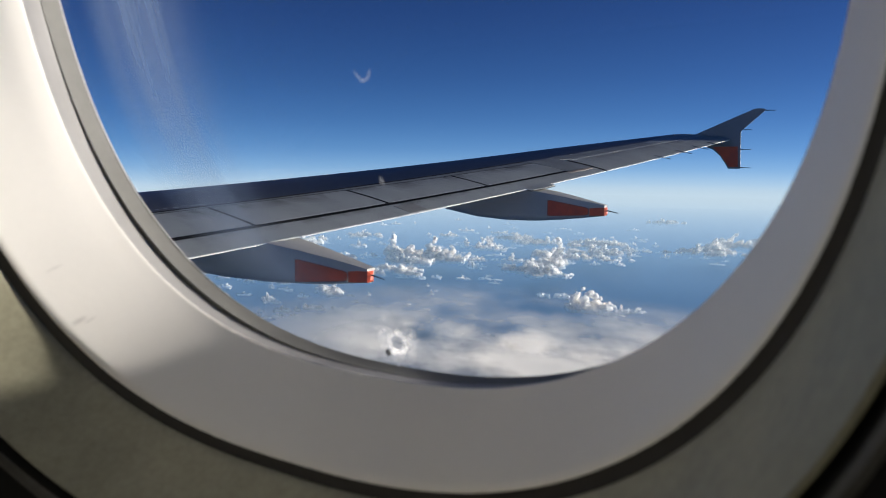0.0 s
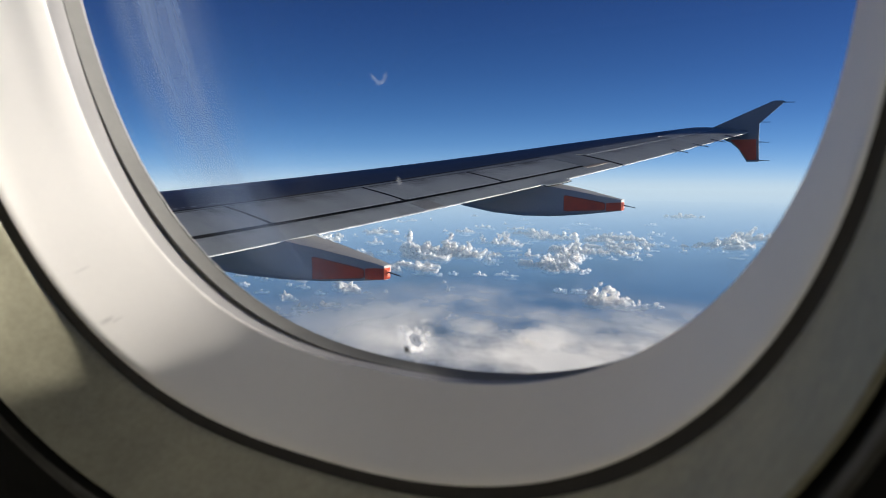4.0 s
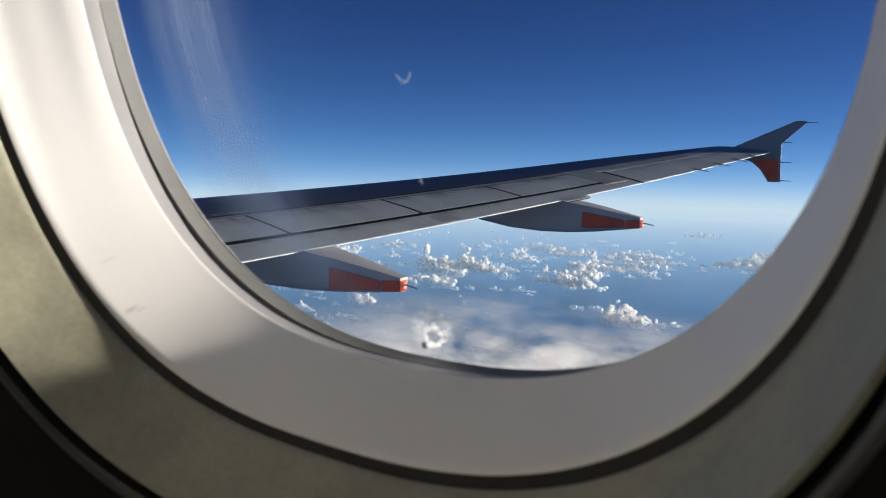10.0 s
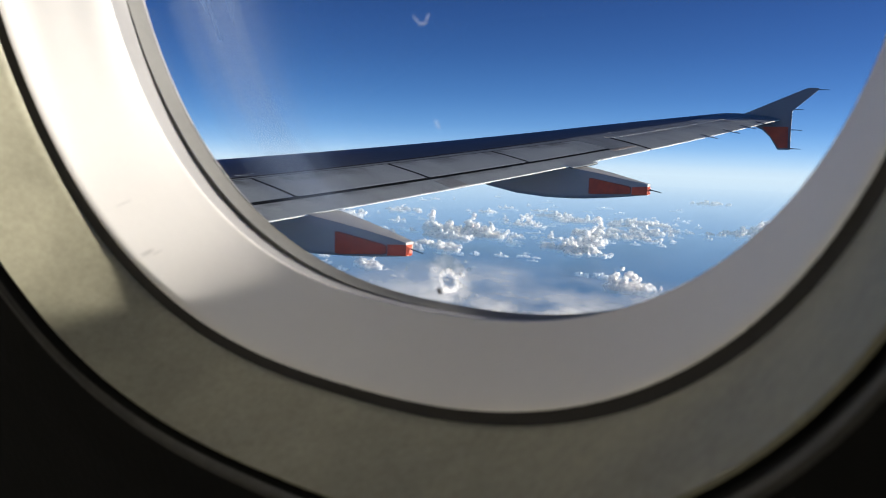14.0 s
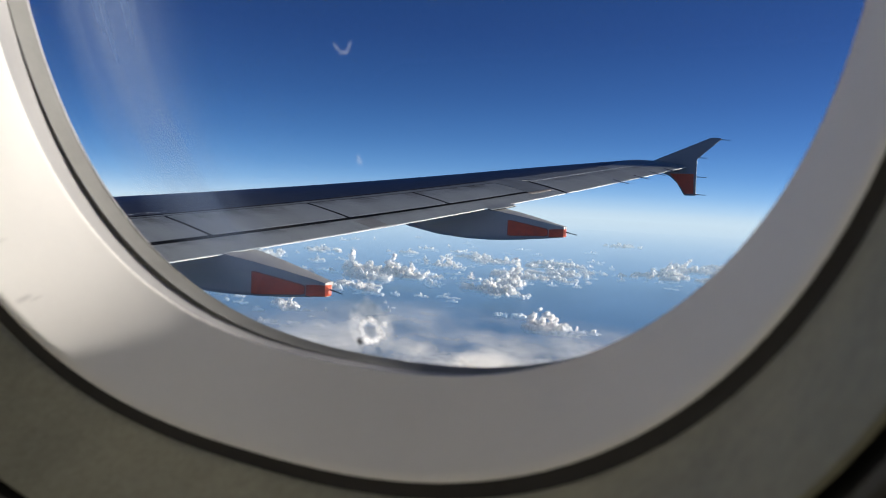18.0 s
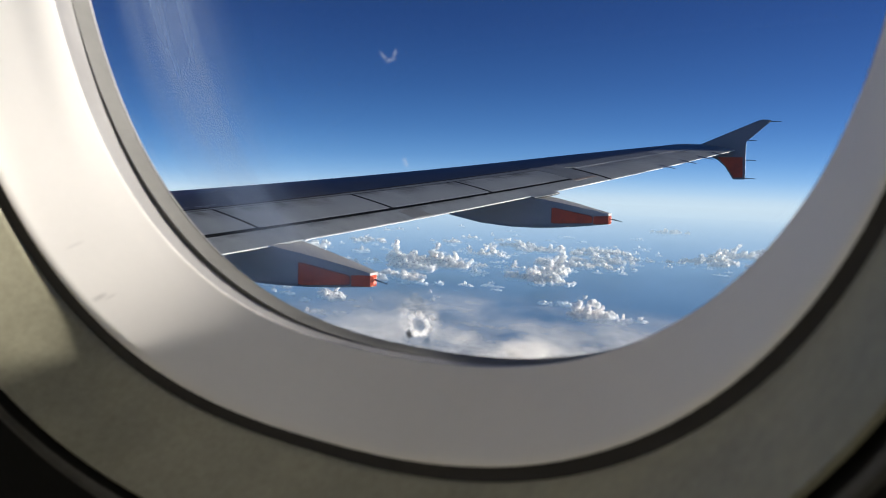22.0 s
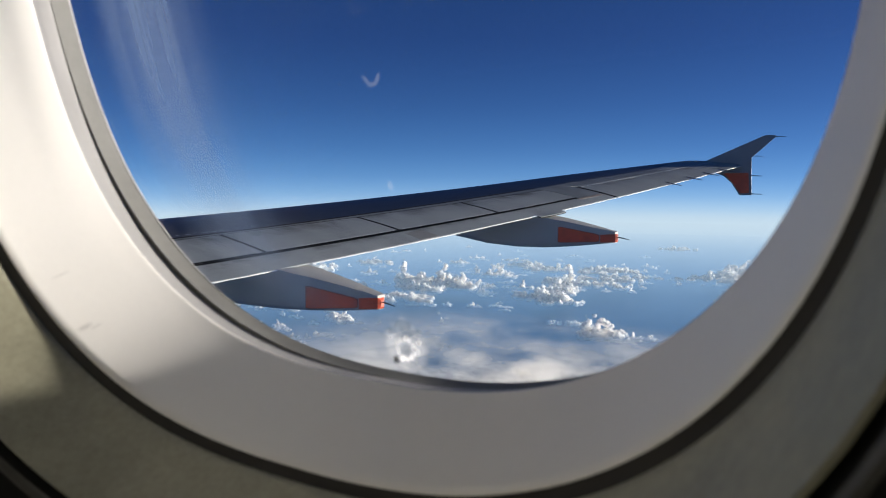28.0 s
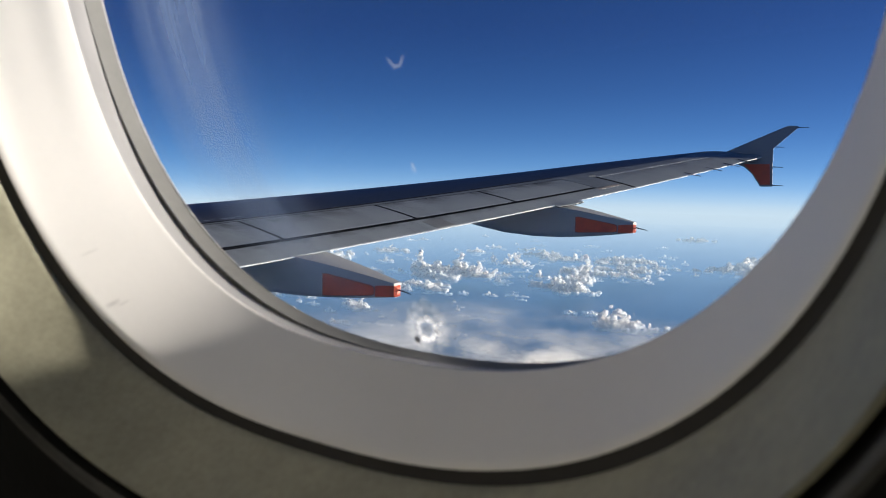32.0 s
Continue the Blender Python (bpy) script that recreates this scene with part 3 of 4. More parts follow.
panel("hinge_strip", STEP + 0.05, 16.9, lambda y: spoiler_front(y) - 0.002, lambda y: spoiler_front(y) + 0.004, EDGE_PAINT, deep=0.01, lift=0.001, ny=16, ns=1, label="bright hinge line strip")
panel("spoiler_front_gap", 2.1, 12.62, 0.6325, 0.6365, DARK_GAP, deep=0.01, lift=0.0018, ny=40, ns=1, label="thin dark gap ahead of the spoilers")
panel("front_strip", 5.6, 12.6, lambda y: dark_limit(y) - 0.006, lambda y: dark_limit(y) + 0.0035, DARK_GAP, deep=0.01, lift=0.002, ny=30, ns=1, label="dark joint ahead of the spoilers")

chips = random.Random(9)
for k in range(9):
    y, c = 6.85 + 0.10 * k, 0.578 + chips.uniform(-0.006, 0.006)
    panel("paint_chip", y, y + chips.uniform(0.03, 0.09), c, c + chips.uniform(0.003, 0.010), WING_GREY, deep=0.004, lift=0.0015, ny=1, ns=1, label="pale chipped paint")


def te_strip(y1, y2):
    """A bright metal edge along the trailing edge."""
    verts, faces, n = [], [], 14
    for i in range(n + 1):
        y = y1 + (y2 - y1) * i / n
        p = wing_at(y, 1.0)
        for dx, dz in ((-0.030, 0.004), (0.0, 0.001), (0.0, -0.010), (-0.030, -0.008)):
            verts.append(p + Vector((dx, 0, dz)))
    for i in range(n):
        for j in range(4):
            faces.append((4 * i + j, 4 * i + (j + 1) % 4, 4 * i + 4 + (j + 1) % 4, 4 * i + 4 + j))
    faces += [(0, 1, 2, 3), (4 * n, 4 * n + 1, 4 * n + 2, 4 * n + 3)]
    return mesh_from("trailing_edge_strip", verts, faces, EDGE_PAINT, wing, "pale trailing edge strip")


for a, b in ((1.9, 6.42), (6.45, 7.31), (7.74, 11.40), (11.93, STEP - 0.02), (STEP + 0.03, 14.7), (14.74, 15.35), (15.39, 15.9), (15.94, 16.4), (16.44, 16.98)):
    te_strip(a, b)


def hinge_cover(y1, y2, reach):
    """The cover plate that overhangs the trailing edge above a flap fairing, with a dark gap along its aft edge."""
    lines = []
    for k in range(7):
        y = y1 + (y2 - y1) * k / 6
        out = reach * (0.35 + 0.65 * math.sin(math.pi * min(1.0, 0.15 + 0.6 * k / 6)))
        lines.append((wing_at(y, 0.985) + Vector((0, 0, 0.006)), wing_at(y, 1.0) + Vector((out, 0, -0.012 - 0.02 * out))))
    for name, mat, label, drop, far in (("hinge_cover", WING_GREY, "grey hinge cover plate over the fairing", 0.0, 0.0), ("hinge_gap", DARK_GAP, "dark gap under the hinge cover", 0.012, 0.006)):
        verts = []
        for front, back in lines:
            shift = Vector((far, 0, -drop))
            verts += [front + Vector((0, 0, -drop)), back + shift, back + shift + Vector((0, 0, -0.008)), front + Vector((0, 0, -drop - 0.008))]
        faces = [(0, 1, 2, 3), tuple(len(verts) - 4 + j for j in range(4))]
        faces += [(4 * k + j, 4 * k + (j + 1) % 4, 4 * k + 4 + (j + 1) % 4, 4 * k + 4 + j) for k in range(6) for j in range(4)]
        mesh_from(name, verts, faces, mat, wing, label)


hinge_cover(11.36, 11.86, 0.10)


def fairing(yc, stations, orange, tail):
    """A flap track fairing: a boat-shaped pod; stations are (x, half width, top, bottom)."""
    verts, faces = [], []
    sec = 15

    def width_at(x):
        for (x0, w0, *_), (x1, w1, *_) in zip(stations, stations[1:]):
            if x0 <= x <= x1:
                return w0 + (w1 - w0) * (x - x0) / (x1 - x0)
        return stations[-1][1]

    for x, w, zt, zb in stations:
        for j in range(sec):
            if j < 3:
                yy, zz = ((-w, zt), (0.1 * w, zt + 0.10 * w), (1.5 * w, zt))[j]
            else:
                a = math.pi * (j - 3) / (sec - 4)
                yy = w * math.copysign(abs(math.cos(a)) ** 0.45, math.cos(a))
                zz = zb + min(0.12, 0.35 * (zt - zb)) * (1 - math.sin(a) ** 0.7)
            verts.append(Vector((x, yc + yy, zz)) - OFF)
    for i in range(len(stations) - 1):
        for j in range(sec):
            a, b = i * sec, (i + 1) * sec
            n = (j + 1) % sec
            faces.append((a + j, a + n, b + n, b + j))
    faces += [tuple(range(sec)), tuple(range((len(stations) - 1) * sec, len(stations) * sec))]
    pod = mesh_from("flap_track_fairing", verts, faces, FAIRING_GREY, wing, "grey boat-shaped flap fairing with orange tail", smooth=True, sharp=35)
    # orange panel on the inboard side, over a darker border
    x0, x1, z0t, z0b, z1t, z1b = orange
    for name, mat, grow, proud, label in (("panel_border", BORDER, 0.009, 0.003, "dark sealed border of the orange panel"), ("orange_panel", ORANGE, 0.0, 0.007, "orange-red painted panel")):
        pv, n = [], 14
        for i in range(n + 1):
            r = i / n
            x = x0 - grow + (x1 - x0 + 2 * grow) * r
            w = width_at(x)
            # rounded corners
            pinch = 0.012 if i in (0, n) else 0.0
            for zz in (z0t + (z1t - z0t) * r + grow - pinch, z0b + (z1b - z0b) * r - grow + pinch):
                for d in (proud, -0.01):
                    pv.append(Vector((x, yc - w - d, zz)) - OFF)
        pf = []
        for i in range(n):
            a, b = 4 * i, 4 * i + 4
            pf += [(a, a + 2, b + 2, b), (a + 1, b + 1, b + 3, a + 3), (a, b, b + 1, a + 1), (a + 2, a + 3, b + 3, b + 2)]
        pf += [(0, 1, 3, 2), (4 * n, 4 * n + 2, 4 * n + 3, 4 * n + 1)]
        mesh_from(name, pv, pf, mat, pod, label)
    # orange tail cap
    xa, xb, zta, zba, ztb, zbb = tail
    cv = []
    for x, zt, zb, g in ((xa, zta, zba, 0.008), ((xa + xb) / 2, (zta + ztb) / 2 + 0.004, (zba + zbb) / 2, 0.008), (xb, ztb, zbb, 0.002), (xb + 0.022, ztb - 0.025, zbb + 0.025, -0.030)):
        w = width_at(min(x, stations[-1][0])) + g
        cv += [Vector((x, yc - w, zt - 0.012)) - OFF, Vector((x, yc + w, zt - 0.012)) - OFF, Vector((x, yc + w, zb)) - OFF, Vector((x, yc - w, zb)) - OFF]
    cf = [(0, 1, 2, 3), (12, 13, 14, 15)]
    for i in range(3):
        for j in range(4):
            cf.append((4 * i + j, 4 * i + (j + 1) % 4, 4 * i + 4 + (j + 1) % 4, 4 * i + 4 + j))
    mesh_from("tail_cap", cv, cf, ORANGE, pod, "orange-red tail cap")
    wick("static_wick", Vector((xb, yc, (ztb * 0.6 + zbb * 0.4))) - OFF, Vector((xb + 0.19, yc, (ztb * 0.6 + zbb * 0.4) - 0.035)) - OFF, pod)
    return pod


def wick(name, a, b, parent, r=0.008):
    """A thin static discharger rod, thinner at its end."""
    ax = (b - a).normalized()
    u = ax.orthogonal().normalized()
    v = ax.cross(u)
    verts, faces = [], []
    for p, q in ((a, r * 1.3), (a.lerp(b, 0.25), r), (b, r * 0.6)):
        for i in range(8):
            t = 2 * math.pi * i / 8
            verts.append(p + (u * math.cos(t) + v * math.sin(t)) * q)
    for k in (0, 8):
        for i in range(8):
            faces.append((k + i, k + (i + 1) % 8, k + 8 + (i + 1) % 8, k + 8 + i))
    faces += [tuple(range(8)), tuple(range(16, 24))]
    return mesh_from(name, verts, faces, WICK, parent, "thin dark static wick")


fairing(11.67, [(5.2, 0.04, 1.20, 1.05), (5.6, 0.15, 1.20, 0.86), (6.1, 0.22, 1.20, 0.705), (6.68, 0.245, 1.16, 0.615), (7.18, 0.25, 1.12, 0.586), (7.60, 0.25, 1.062, 0.593), (7.80, 0.225, 1.035, 0.605), (8.10, 0.17, 0.985, 0.632), (8.40, 0.11, 0.928, 0.668), (8.73, 0.05, 0.865, 0.712)],
        (7.915, 8.50, 0.922, 0.692, 0.815, 0.722), (8.52, 8.73, 0.828, 0.706, 0.845, 0.716))
fairing(7.53, [(3.2, 0.04, 0.60, 0.42), (3.8, 0.14, 0.60, 0.25), (4.6, 0.20, 0.60, 0.12), (5.6, 0.215, 0.60, 0.085), (6.30, 0.215, 0.575, 0.094), (6.50, 0.21, 0.545, 0.100), (6.85, 0.165, 0.498, 0.118), (7.20, 0.115, 0.443, 0.146), (7.50, 0.078, 0.392, 0.180), (7.71, 0.052, 0.352, 0.206)],
        (6.80, 7.46, 0.401, 0.150, 0.300, 0.212), (7.48, 7.71, 0.325, 0.196, 0.340, 0.210))


def plate(name, outline_xz, y1, y2, mat, parent, label):
    """A flat plate across the span: the outline in x and z, between two spans."""
    n = len(outline_xz)
    verts = [Vector((x, y1, z)) - OFF for x, z in outline_xz] + [Vector((x, y2, z)) - OFF for x, z in outline_xz]
    faces = [tuple(range(n)), tuple(range(2 * n - 1, n - 1, -1))] + [(i, (i + 1) % n, n + (i + 1) % n, n + i) for i in range(n)]
    return mesh_from(name, verts, faces, mat, parent, label)


fence = plate("wingtip_fence", [(7.95, 1.99), (8.30, 2.03), (8.58, 2.055), (9.70, 2.540), (9.75, 2.552), (9.90, 2.545), (9.922, 2.522), (9.486, 2.118), (9.492, 1.80), (9.509, 1.385), (9.50, 1.376), (9.284, 1.372),
                                (9.20, 1.50), (9.116, 1.625), (8.969, 1.755), (8.804, 1.822), (8.50, 1.86), (8.1, 1.93)], 17.032, 17.058, FENCE_GREY, wing, "grey arrow-shaped wingtip fence")
plate("orange_panel", [(8.965, 1.812), (9.441, 1.815), (9.465, 1.413), (9.290, 1.409), (9.205, 1.535), (9.119, 1.650), (9.03, 1.745)], 17.024, 17.036, ORANGE, fence, "orange-red painted panel")
for x, z in ((9.90, 2.515), (9.483, 2.15), (9.486, 1.762), (9.50, 1.403)):
    wick("static_wick", Vector((x, 17.05, z)) - OFF, Vector((x + 0.20, 17.05, z - 0.008)) - OFF, fence)
for y in (14.72, 15.37, 15.92, 16.42):
    p = wing_at(y, 1.0)
    wick("static_wick", p + Vector((-0.14, 0, 0.03)), p + Vector((0.16, 0, -0.03)), wing, 0.010)

# ---- sea, haze and clouds far below ----
SEA_Z, BASE_Z = -283.0, -255.0


def disc(name, radius, z, mat, label, rings=40, seg=96):
    verts, faces = [(0, 0, z)], []
    for k in range(1, rings + 1):
        r = radius * (k / rings) ** 1.6
        verts += [(r * math.cos(2 * math.pi * i / seg), r * math.sin(2 * math.pi * i / seg), z) for i in range(seg)]
    for i in range(seg):
        n = (i + 1) % seg
        faces.append((0, 1 + i, 1 + n))
        for k in range(rings - 1):
            a, b = 1 + seg * k, 1 + seg * (k + 1)
            faces.append((a + i, b + i, b + n, a + n))
    ob = mesh_from(name, verts, faces, mat)
    return tagged(ob, label, "sea", kind="structure")


disc("water", 4920, SEA_Z, SEA, "deep blue open sea under scattered clouds")


def haze_glow_sheet(rings, mat, label):
    """A round glowing sheet for thin haze; rings are (radius, height, thickness)."""
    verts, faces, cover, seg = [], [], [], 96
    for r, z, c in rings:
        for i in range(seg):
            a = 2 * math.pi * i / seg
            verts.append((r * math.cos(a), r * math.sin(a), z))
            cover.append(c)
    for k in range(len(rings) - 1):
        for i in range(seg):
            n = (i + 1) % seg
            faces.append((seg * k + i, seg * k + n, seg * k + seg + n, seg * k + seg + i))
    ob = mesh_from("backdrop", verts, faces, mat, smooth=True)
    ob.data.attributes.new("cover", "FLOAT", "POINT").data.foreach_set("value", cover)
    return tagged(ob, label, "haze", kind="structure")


# light scattered by the haze is put in as the sheets' own glow
haze_glow_sheet(((300, -249, 0.02), (700, -249, 0.05), (1000, -249, 0.10), (1400, -249, 0.18), (1900, -249, 0.30), (2500, -249, 0.46), (3200, -249, 0.66), (4000, -249, 0.82), (4500, -249, 0.94), (4870, -249, 1.0)),
           HAZE_GLOW, "glowing sheet for pale blue haze on the sea, thicker with distance")
# this sheet's glow also lifts the shaded sides of the clouds
haze_glow_sheet(((300, -204, 0.01), (700, -204, 0.05), (1100, -204, 0.10), (1400, -204, 0.16), (1700, -204, 0.22), (2200, -204, 0.33), (2800, -204, 0.42), (3400, -204, 0.66), (4000, -204, 0.82), (4500, -206, 0.92), (4870, -208, 0.97)),
           HAZE_PALE_GLOW, "glowing sheet for thin bright haze above the clouds")
ICO = bmesh.new()
bmesh.ops.create_icosphere(ICO, subdivisions=1, radius=1)
ICO_V = np.array([v.co for v in ICO.verts])
ICO_F = np.array([[v.index for v in f.verts] for f in ICO.faces])
ICO.free()


def billows(wide, high, seed):
    """The round billows of a heaped cloud, as rows of (x, y, z, radius): towers, swellings on them, and knobs on those."""
    rnd = np.random.RandomState(seed)
    towers = int(max(1, min(7, round(1.5 * wide / high))))
    big = []
    for k in range(towers):
        u = rnd.uniform(-0.25, 0.25) if k == 0 else rnd.uniform(-1, 1)
        cx, cy = 0.36 * wide * u, 0.24 * wide * rnd.uniform(-1, 1)
        tall = high * (1.0 if k == 0 else rnd.uniform(0.35, 0.85) * (1.1 - 0.5 * abs(u)))
        foot = max(0.36 * tall, 0.62 * wide / (towers + 0.5))
        for i in range(8):
            h = (i + 0.5) / 8
            r = foot * (0.70 - 0.36 * h) * rnd.uniform(0.7, 1.15)
            spread = foot * (0.95 - 0.6 * h)
            big.append((cx + rnd.normal() * 0.6 * spread, cy + rnd.normal() * 0.6 * spread, max(tall * h - 0.8 * r, 0.3 * r), r))
    # the low uneven foot of the heap
    for i in range(10):
        a, q = rnd.uniform(0, 2 * math.pi), math.sqrt(rnd.uniform(0, 1))
        r = min(0.42 * high, wide * rnd.uniform(0.06, 0.13))
        big.append((0.46 * wide * q * math.cos(a), 0.34 * wide * q * math.sin(a), 0.35 * r, r))
    levels = [np.array(big)]
    for many, low, top in ((6, 0.28, 0.52), (3, 0.30, 0.50)):
        base = np.repeat(levels[-1], many, axis=0)
        way = rnd.normal(size=(len(base), 3))
        way[:, 2] = np.abs(way[:, 2]) - 0.15
        way /= np.linalg.norm(way, axis=1)[:, None]
        r = base[:, 3] * rnd.uniform(low, top, len(base))
        levels.append(np.column_stack((base[:, :3] + way * (base[:, 3] * 0.9)[:, None], r)))
    return levels


def cloud_mesh(wide, high, seed, grain, mat, cover=1.5):
    """A heaped cloud: a core of billows wrapped in countless small flecks of droplets that thin out at its edges."""
    rnd = np.random.RandomState(seed + 1000)
    levels = billows(wide, high, seed)
    core = np.vstack(levels[:2])
    every = np.vstack(levels)
    core_v = (core[:, None, :3] + ICO_V[None] * (core[:, 3] * 0.88)[:, None, None]).reshape(-1, 3)
    core_f = (ICO_F[None] + (np.arange(len(core)) * len(ICO_V))[:, None, None]).reshape(-1, 3)
    n = int(min(14000, cover * 2.2 * (wide * high * 2.0 + wide * wide * 0.6) / grain ** 2))
    pick = rnd.choice(len(every), n, p=every[:, 3] ** 2 / np.sum(every[:, 3] ** 2))
    way = rnd.normal(size=(n, 3))
    way /= np.linalg.norm(way, axis=1)[:, None]
    loose = np.abs(rnd.normal(size=n)) * 0.20 + (rnd.random_sample(n) < 0.25) * rnd.exponential(0.6, n)
    at = every[pick, :3] + way * (every[pick, 3] * (0.95 + loose))[:, None]
    deep = np.zeros(n, bool)
    for c in core:
        deep |= np.sum((at - c[:3]) ** 2, axis=1) < (0.84 * c[3]) ** 2
    at, way = at[~deep], way[~deep]
    n = len(at)
    face = way + rnd.normal(size=(n, 3)) * 0.30
    face /= np.linalg.norm(face, axis=1)[:, None]
    u = np.cross(face, rnd.normal(size=(n, 3)))
    u /= np.linalg.norm(u, axis=1)[:, None]
    v = np.cross(face, u)
    size = grain * rnd.uniform(0.5, 1.15, n)[:, None]
    tri = np.stack((at + u * size * 0.75, at + (-0.4 * u + 0.65 * v) * size, at + (-0.4 * u - 0.65 * v) * size), axis=1).reshape(-1, 3)
    return triangles("core", core_v, core_f, mat), triangles("fringe", tri, np.arange(3 * n).reshape(-1, 3), WISP)


def triangles(name, verts, faces, mat):
    """A mesh of many triangles, flattened below its base."""
    verts[:, 2] = np.where(verts[:, 2] < 0, verts[:, 2] * 0.2, verts[:, 2])
    me = bpy.data.meshes.new(name)
    me.vertices.add(len(verts))
    me.vertices.foreach_set("co", verts.ravel())
    me.loops.add(3 * len(faces))
    me.loops.foreach_set("vertex_index", faces.ravel())
    me.polygons.add(len(faces))
    me.polygons.foreach_set("loop_start", np.arange(0, 3 * len(faces), 3))
    me.polygons.foreach_set("use_smooth", np.ones(len(faces), bool))
    me.update(calc_edges=True)
    me.materials.append(mat)
    return me


def heaped(name, x, y, wide, high, seed, grain, cover):
    """A cloud of one melted core and its fringe of flecks."""
    core, fringe = cloud_mesh(wide, high, seed, grain, CLOUD, cover)
    ob = new(name, core)
    ob.location = (x, y, BASE_Z)
    melt = ob.modifiers.new("melt", "REMESH")
    melt.mode = "VOXEL"
    melt.voxel_size = max(wide, high) / 60
    melt.use_smooth_shade = True
    wisps = tagged(new("fringe", fringe), "ragged fringe of cloud wisps", kind="stuff")
    wisps.parent = ob
    return ob


def cumulus(x, y, wide, high, seed):
    ob = heaped("cumulus_cloud", x, y, wide * 2.05, high * 1.12, seed, 0.0017 * math.hypot(x, y), 0.35)
    kind = ("tall white cumulus tower with cauliflower top, sunlit on one side" if high > 36 else
            "broad low bank of white cumulus above the sea" if wide > 60 else "small white cumulus cloud with ragged edges above the sea")
    return tagged(ob, kind, "cloud", "cumulus clouds")


def puff(x, y, wide, high, seed):
    return tagged(heaped("cloud_puff", x, y, wide, high, seed, 3.0, 0.6), "small white puff of cumulus above the sea", "cloud", "cloud puffs")


cumulus(-1133, 1539, 90, 62, 71)
cumulus(-1048, 1479, 71, 31, 2)
cumulus(-1061, 1575, 63, 54, 3)
cumulus(-984, 1317, 91, 23, 4)
cumulus(-1564, 1903, 77, 23, 5)
cumulus(-1203, 1507, 24, 15, 6)
cumulus(-1381, 1668, 34, 17, 7)
cumulus(-940, 1040, 44, 20, 8)
cumulus(-951, 985, 16, 7, 9)
cumulus(-868, 930, 12, 6, 10)
cumulus(-828, 942, 15, 4, 11)
cumulus(-983, 1555, 65, 41, 12)
cumulus(-1091, 1539, 45, 37, 13)
cumulus(-1327, 2086, 43, 19, 14)
cumulus(-1361, 2264, 33, 17, 15)
cumulus(-1115, 1855, 20, 27, 16)
cumulus(-989, 1661, 21, 15, 17)
cumulus(-937, 1608, 32, 15, 18)
cumulus(-1050, 1831, 33, 36, 19)
cumulus(-1058, 1883, 24, 34, 20)
cumulus(-996, 1837, 30, 23, 21)
cumulus(-869, 1485, 24, 8, 22)
cumulus(-772, 1364, 17, 10, 23)
cumulus(-733, 1333, 14, 5, 24)
cumulus(-1205, 2257, 50, 16, 25)
cumulus(-1089, 2129, 79, 26, 26)
cumulus(-995, 2031, 53, 25, 27)
cumulus(-959, 2077, 57, 25, 28)
cumulus(-858, 1654, 29, 23, 29)
cumulus(-728, 1503, 69, 37, 30)
cumulus(-739, 1618, 64, 45, 31)
cumulus(-788, 1783, 71, 55, 32)
cumulus(-648, 1498, 28, 13, 33)
cumulus(-676, 1468, 51, 15, 34)
cumulus(-827, 2046, 52, 28, 35)
cumulus(-830, 2129, 75, 25, 36)
cumulus(-756, 2115, 71, 25, 37)
cumulus(-678, 2016, 43, 20, 38)
cumulus(-671, 2080, 22, 10, 39)
cumulus(-653, 2102, 16, 9, 40)
cumulus(-594, 2062, 15, 7, 41)
cumulus(-725, 1942, 101, 23, 42)
cumulus(-668, 1813, 79, 18, 43)
cumulus(-775, 1900, 32, 13, 44)
cumulus(-554, 2058, 40, 17, 45)
cumulus(-502, 2101, 51, 25, 46)
cumulus(-466, 2178, 70, 38, 47)
cumulus(-434, 2288, 80, 44, 48)
cumulus(-422, 2079, 100, 20, 49)
cumulus(-462, 1175, 46, 42, 50)
cumulus(-453, 1217, 31, 21, 51)
cumulus(-534, 1266, 33, 9, 52)
cumulus(-554, 1261, 11, 5, 53)
cumulus(-579, 1251, 18, 9, 54)
cumulus(-404, 1182, 18, 14, 55)
cumulus(-383, 1208, 16, 10, 56)
cumulus(-412, 1163, 26, 6, 57)
cumulus(-869, 3061, 90, 25, 58)
cumulus(-876, 2685, 27, 11, 59)
cumulus(-992, 2430, 21, 10, 60)
cumulus(-1108, 2560, 35, 11, 61)
cumulus(-1576, 1655, 90, 32, 62)
cumulus(-1484, 1424, 97, 32, 63)
cumulus(-1210, 1396, 58, 23, 64)
cumulus(-1145, 1067, 62, 25, 65)
cumulus(-1133, 1138, 51, 15, 66)
cumulus(-334, 2446, 116, 39, 67)

# scattered small puffs between the heaped clouds
puffs = [puff(-900 + 60 * k, 1650 + 20 * k, 30, 8 + k, 100 + k) for k in range(6)]
scatter = random.Random(11)
for k in range(280):
    far = 950 * (3.9 ** scatter.random()) if k < 130 else scatter.uniform(1500, 2500)
    side = radians(scatter.uniform(-62, -24) if k < 130 else scatter.uniform(-40, -10))
    if far < 1950:
        side = radians(scatter.uniform(-60, -42) if far < 1550 else scatter.uniform(-60, -28))
    spot = pose(far * math.sin(side), far * math.cos(side), BASE_Z + scatter.uniform(-3, 3), 0, 0, scatter.uniform(-40, 40))
    mini = copy_thing(puffs[k % 6], spot)
    mini.scale = (scatter.uniform(0.4, 1.6), scatter.uniform(0.4, 1.1), scatter.uniform(0.5, 1.4))
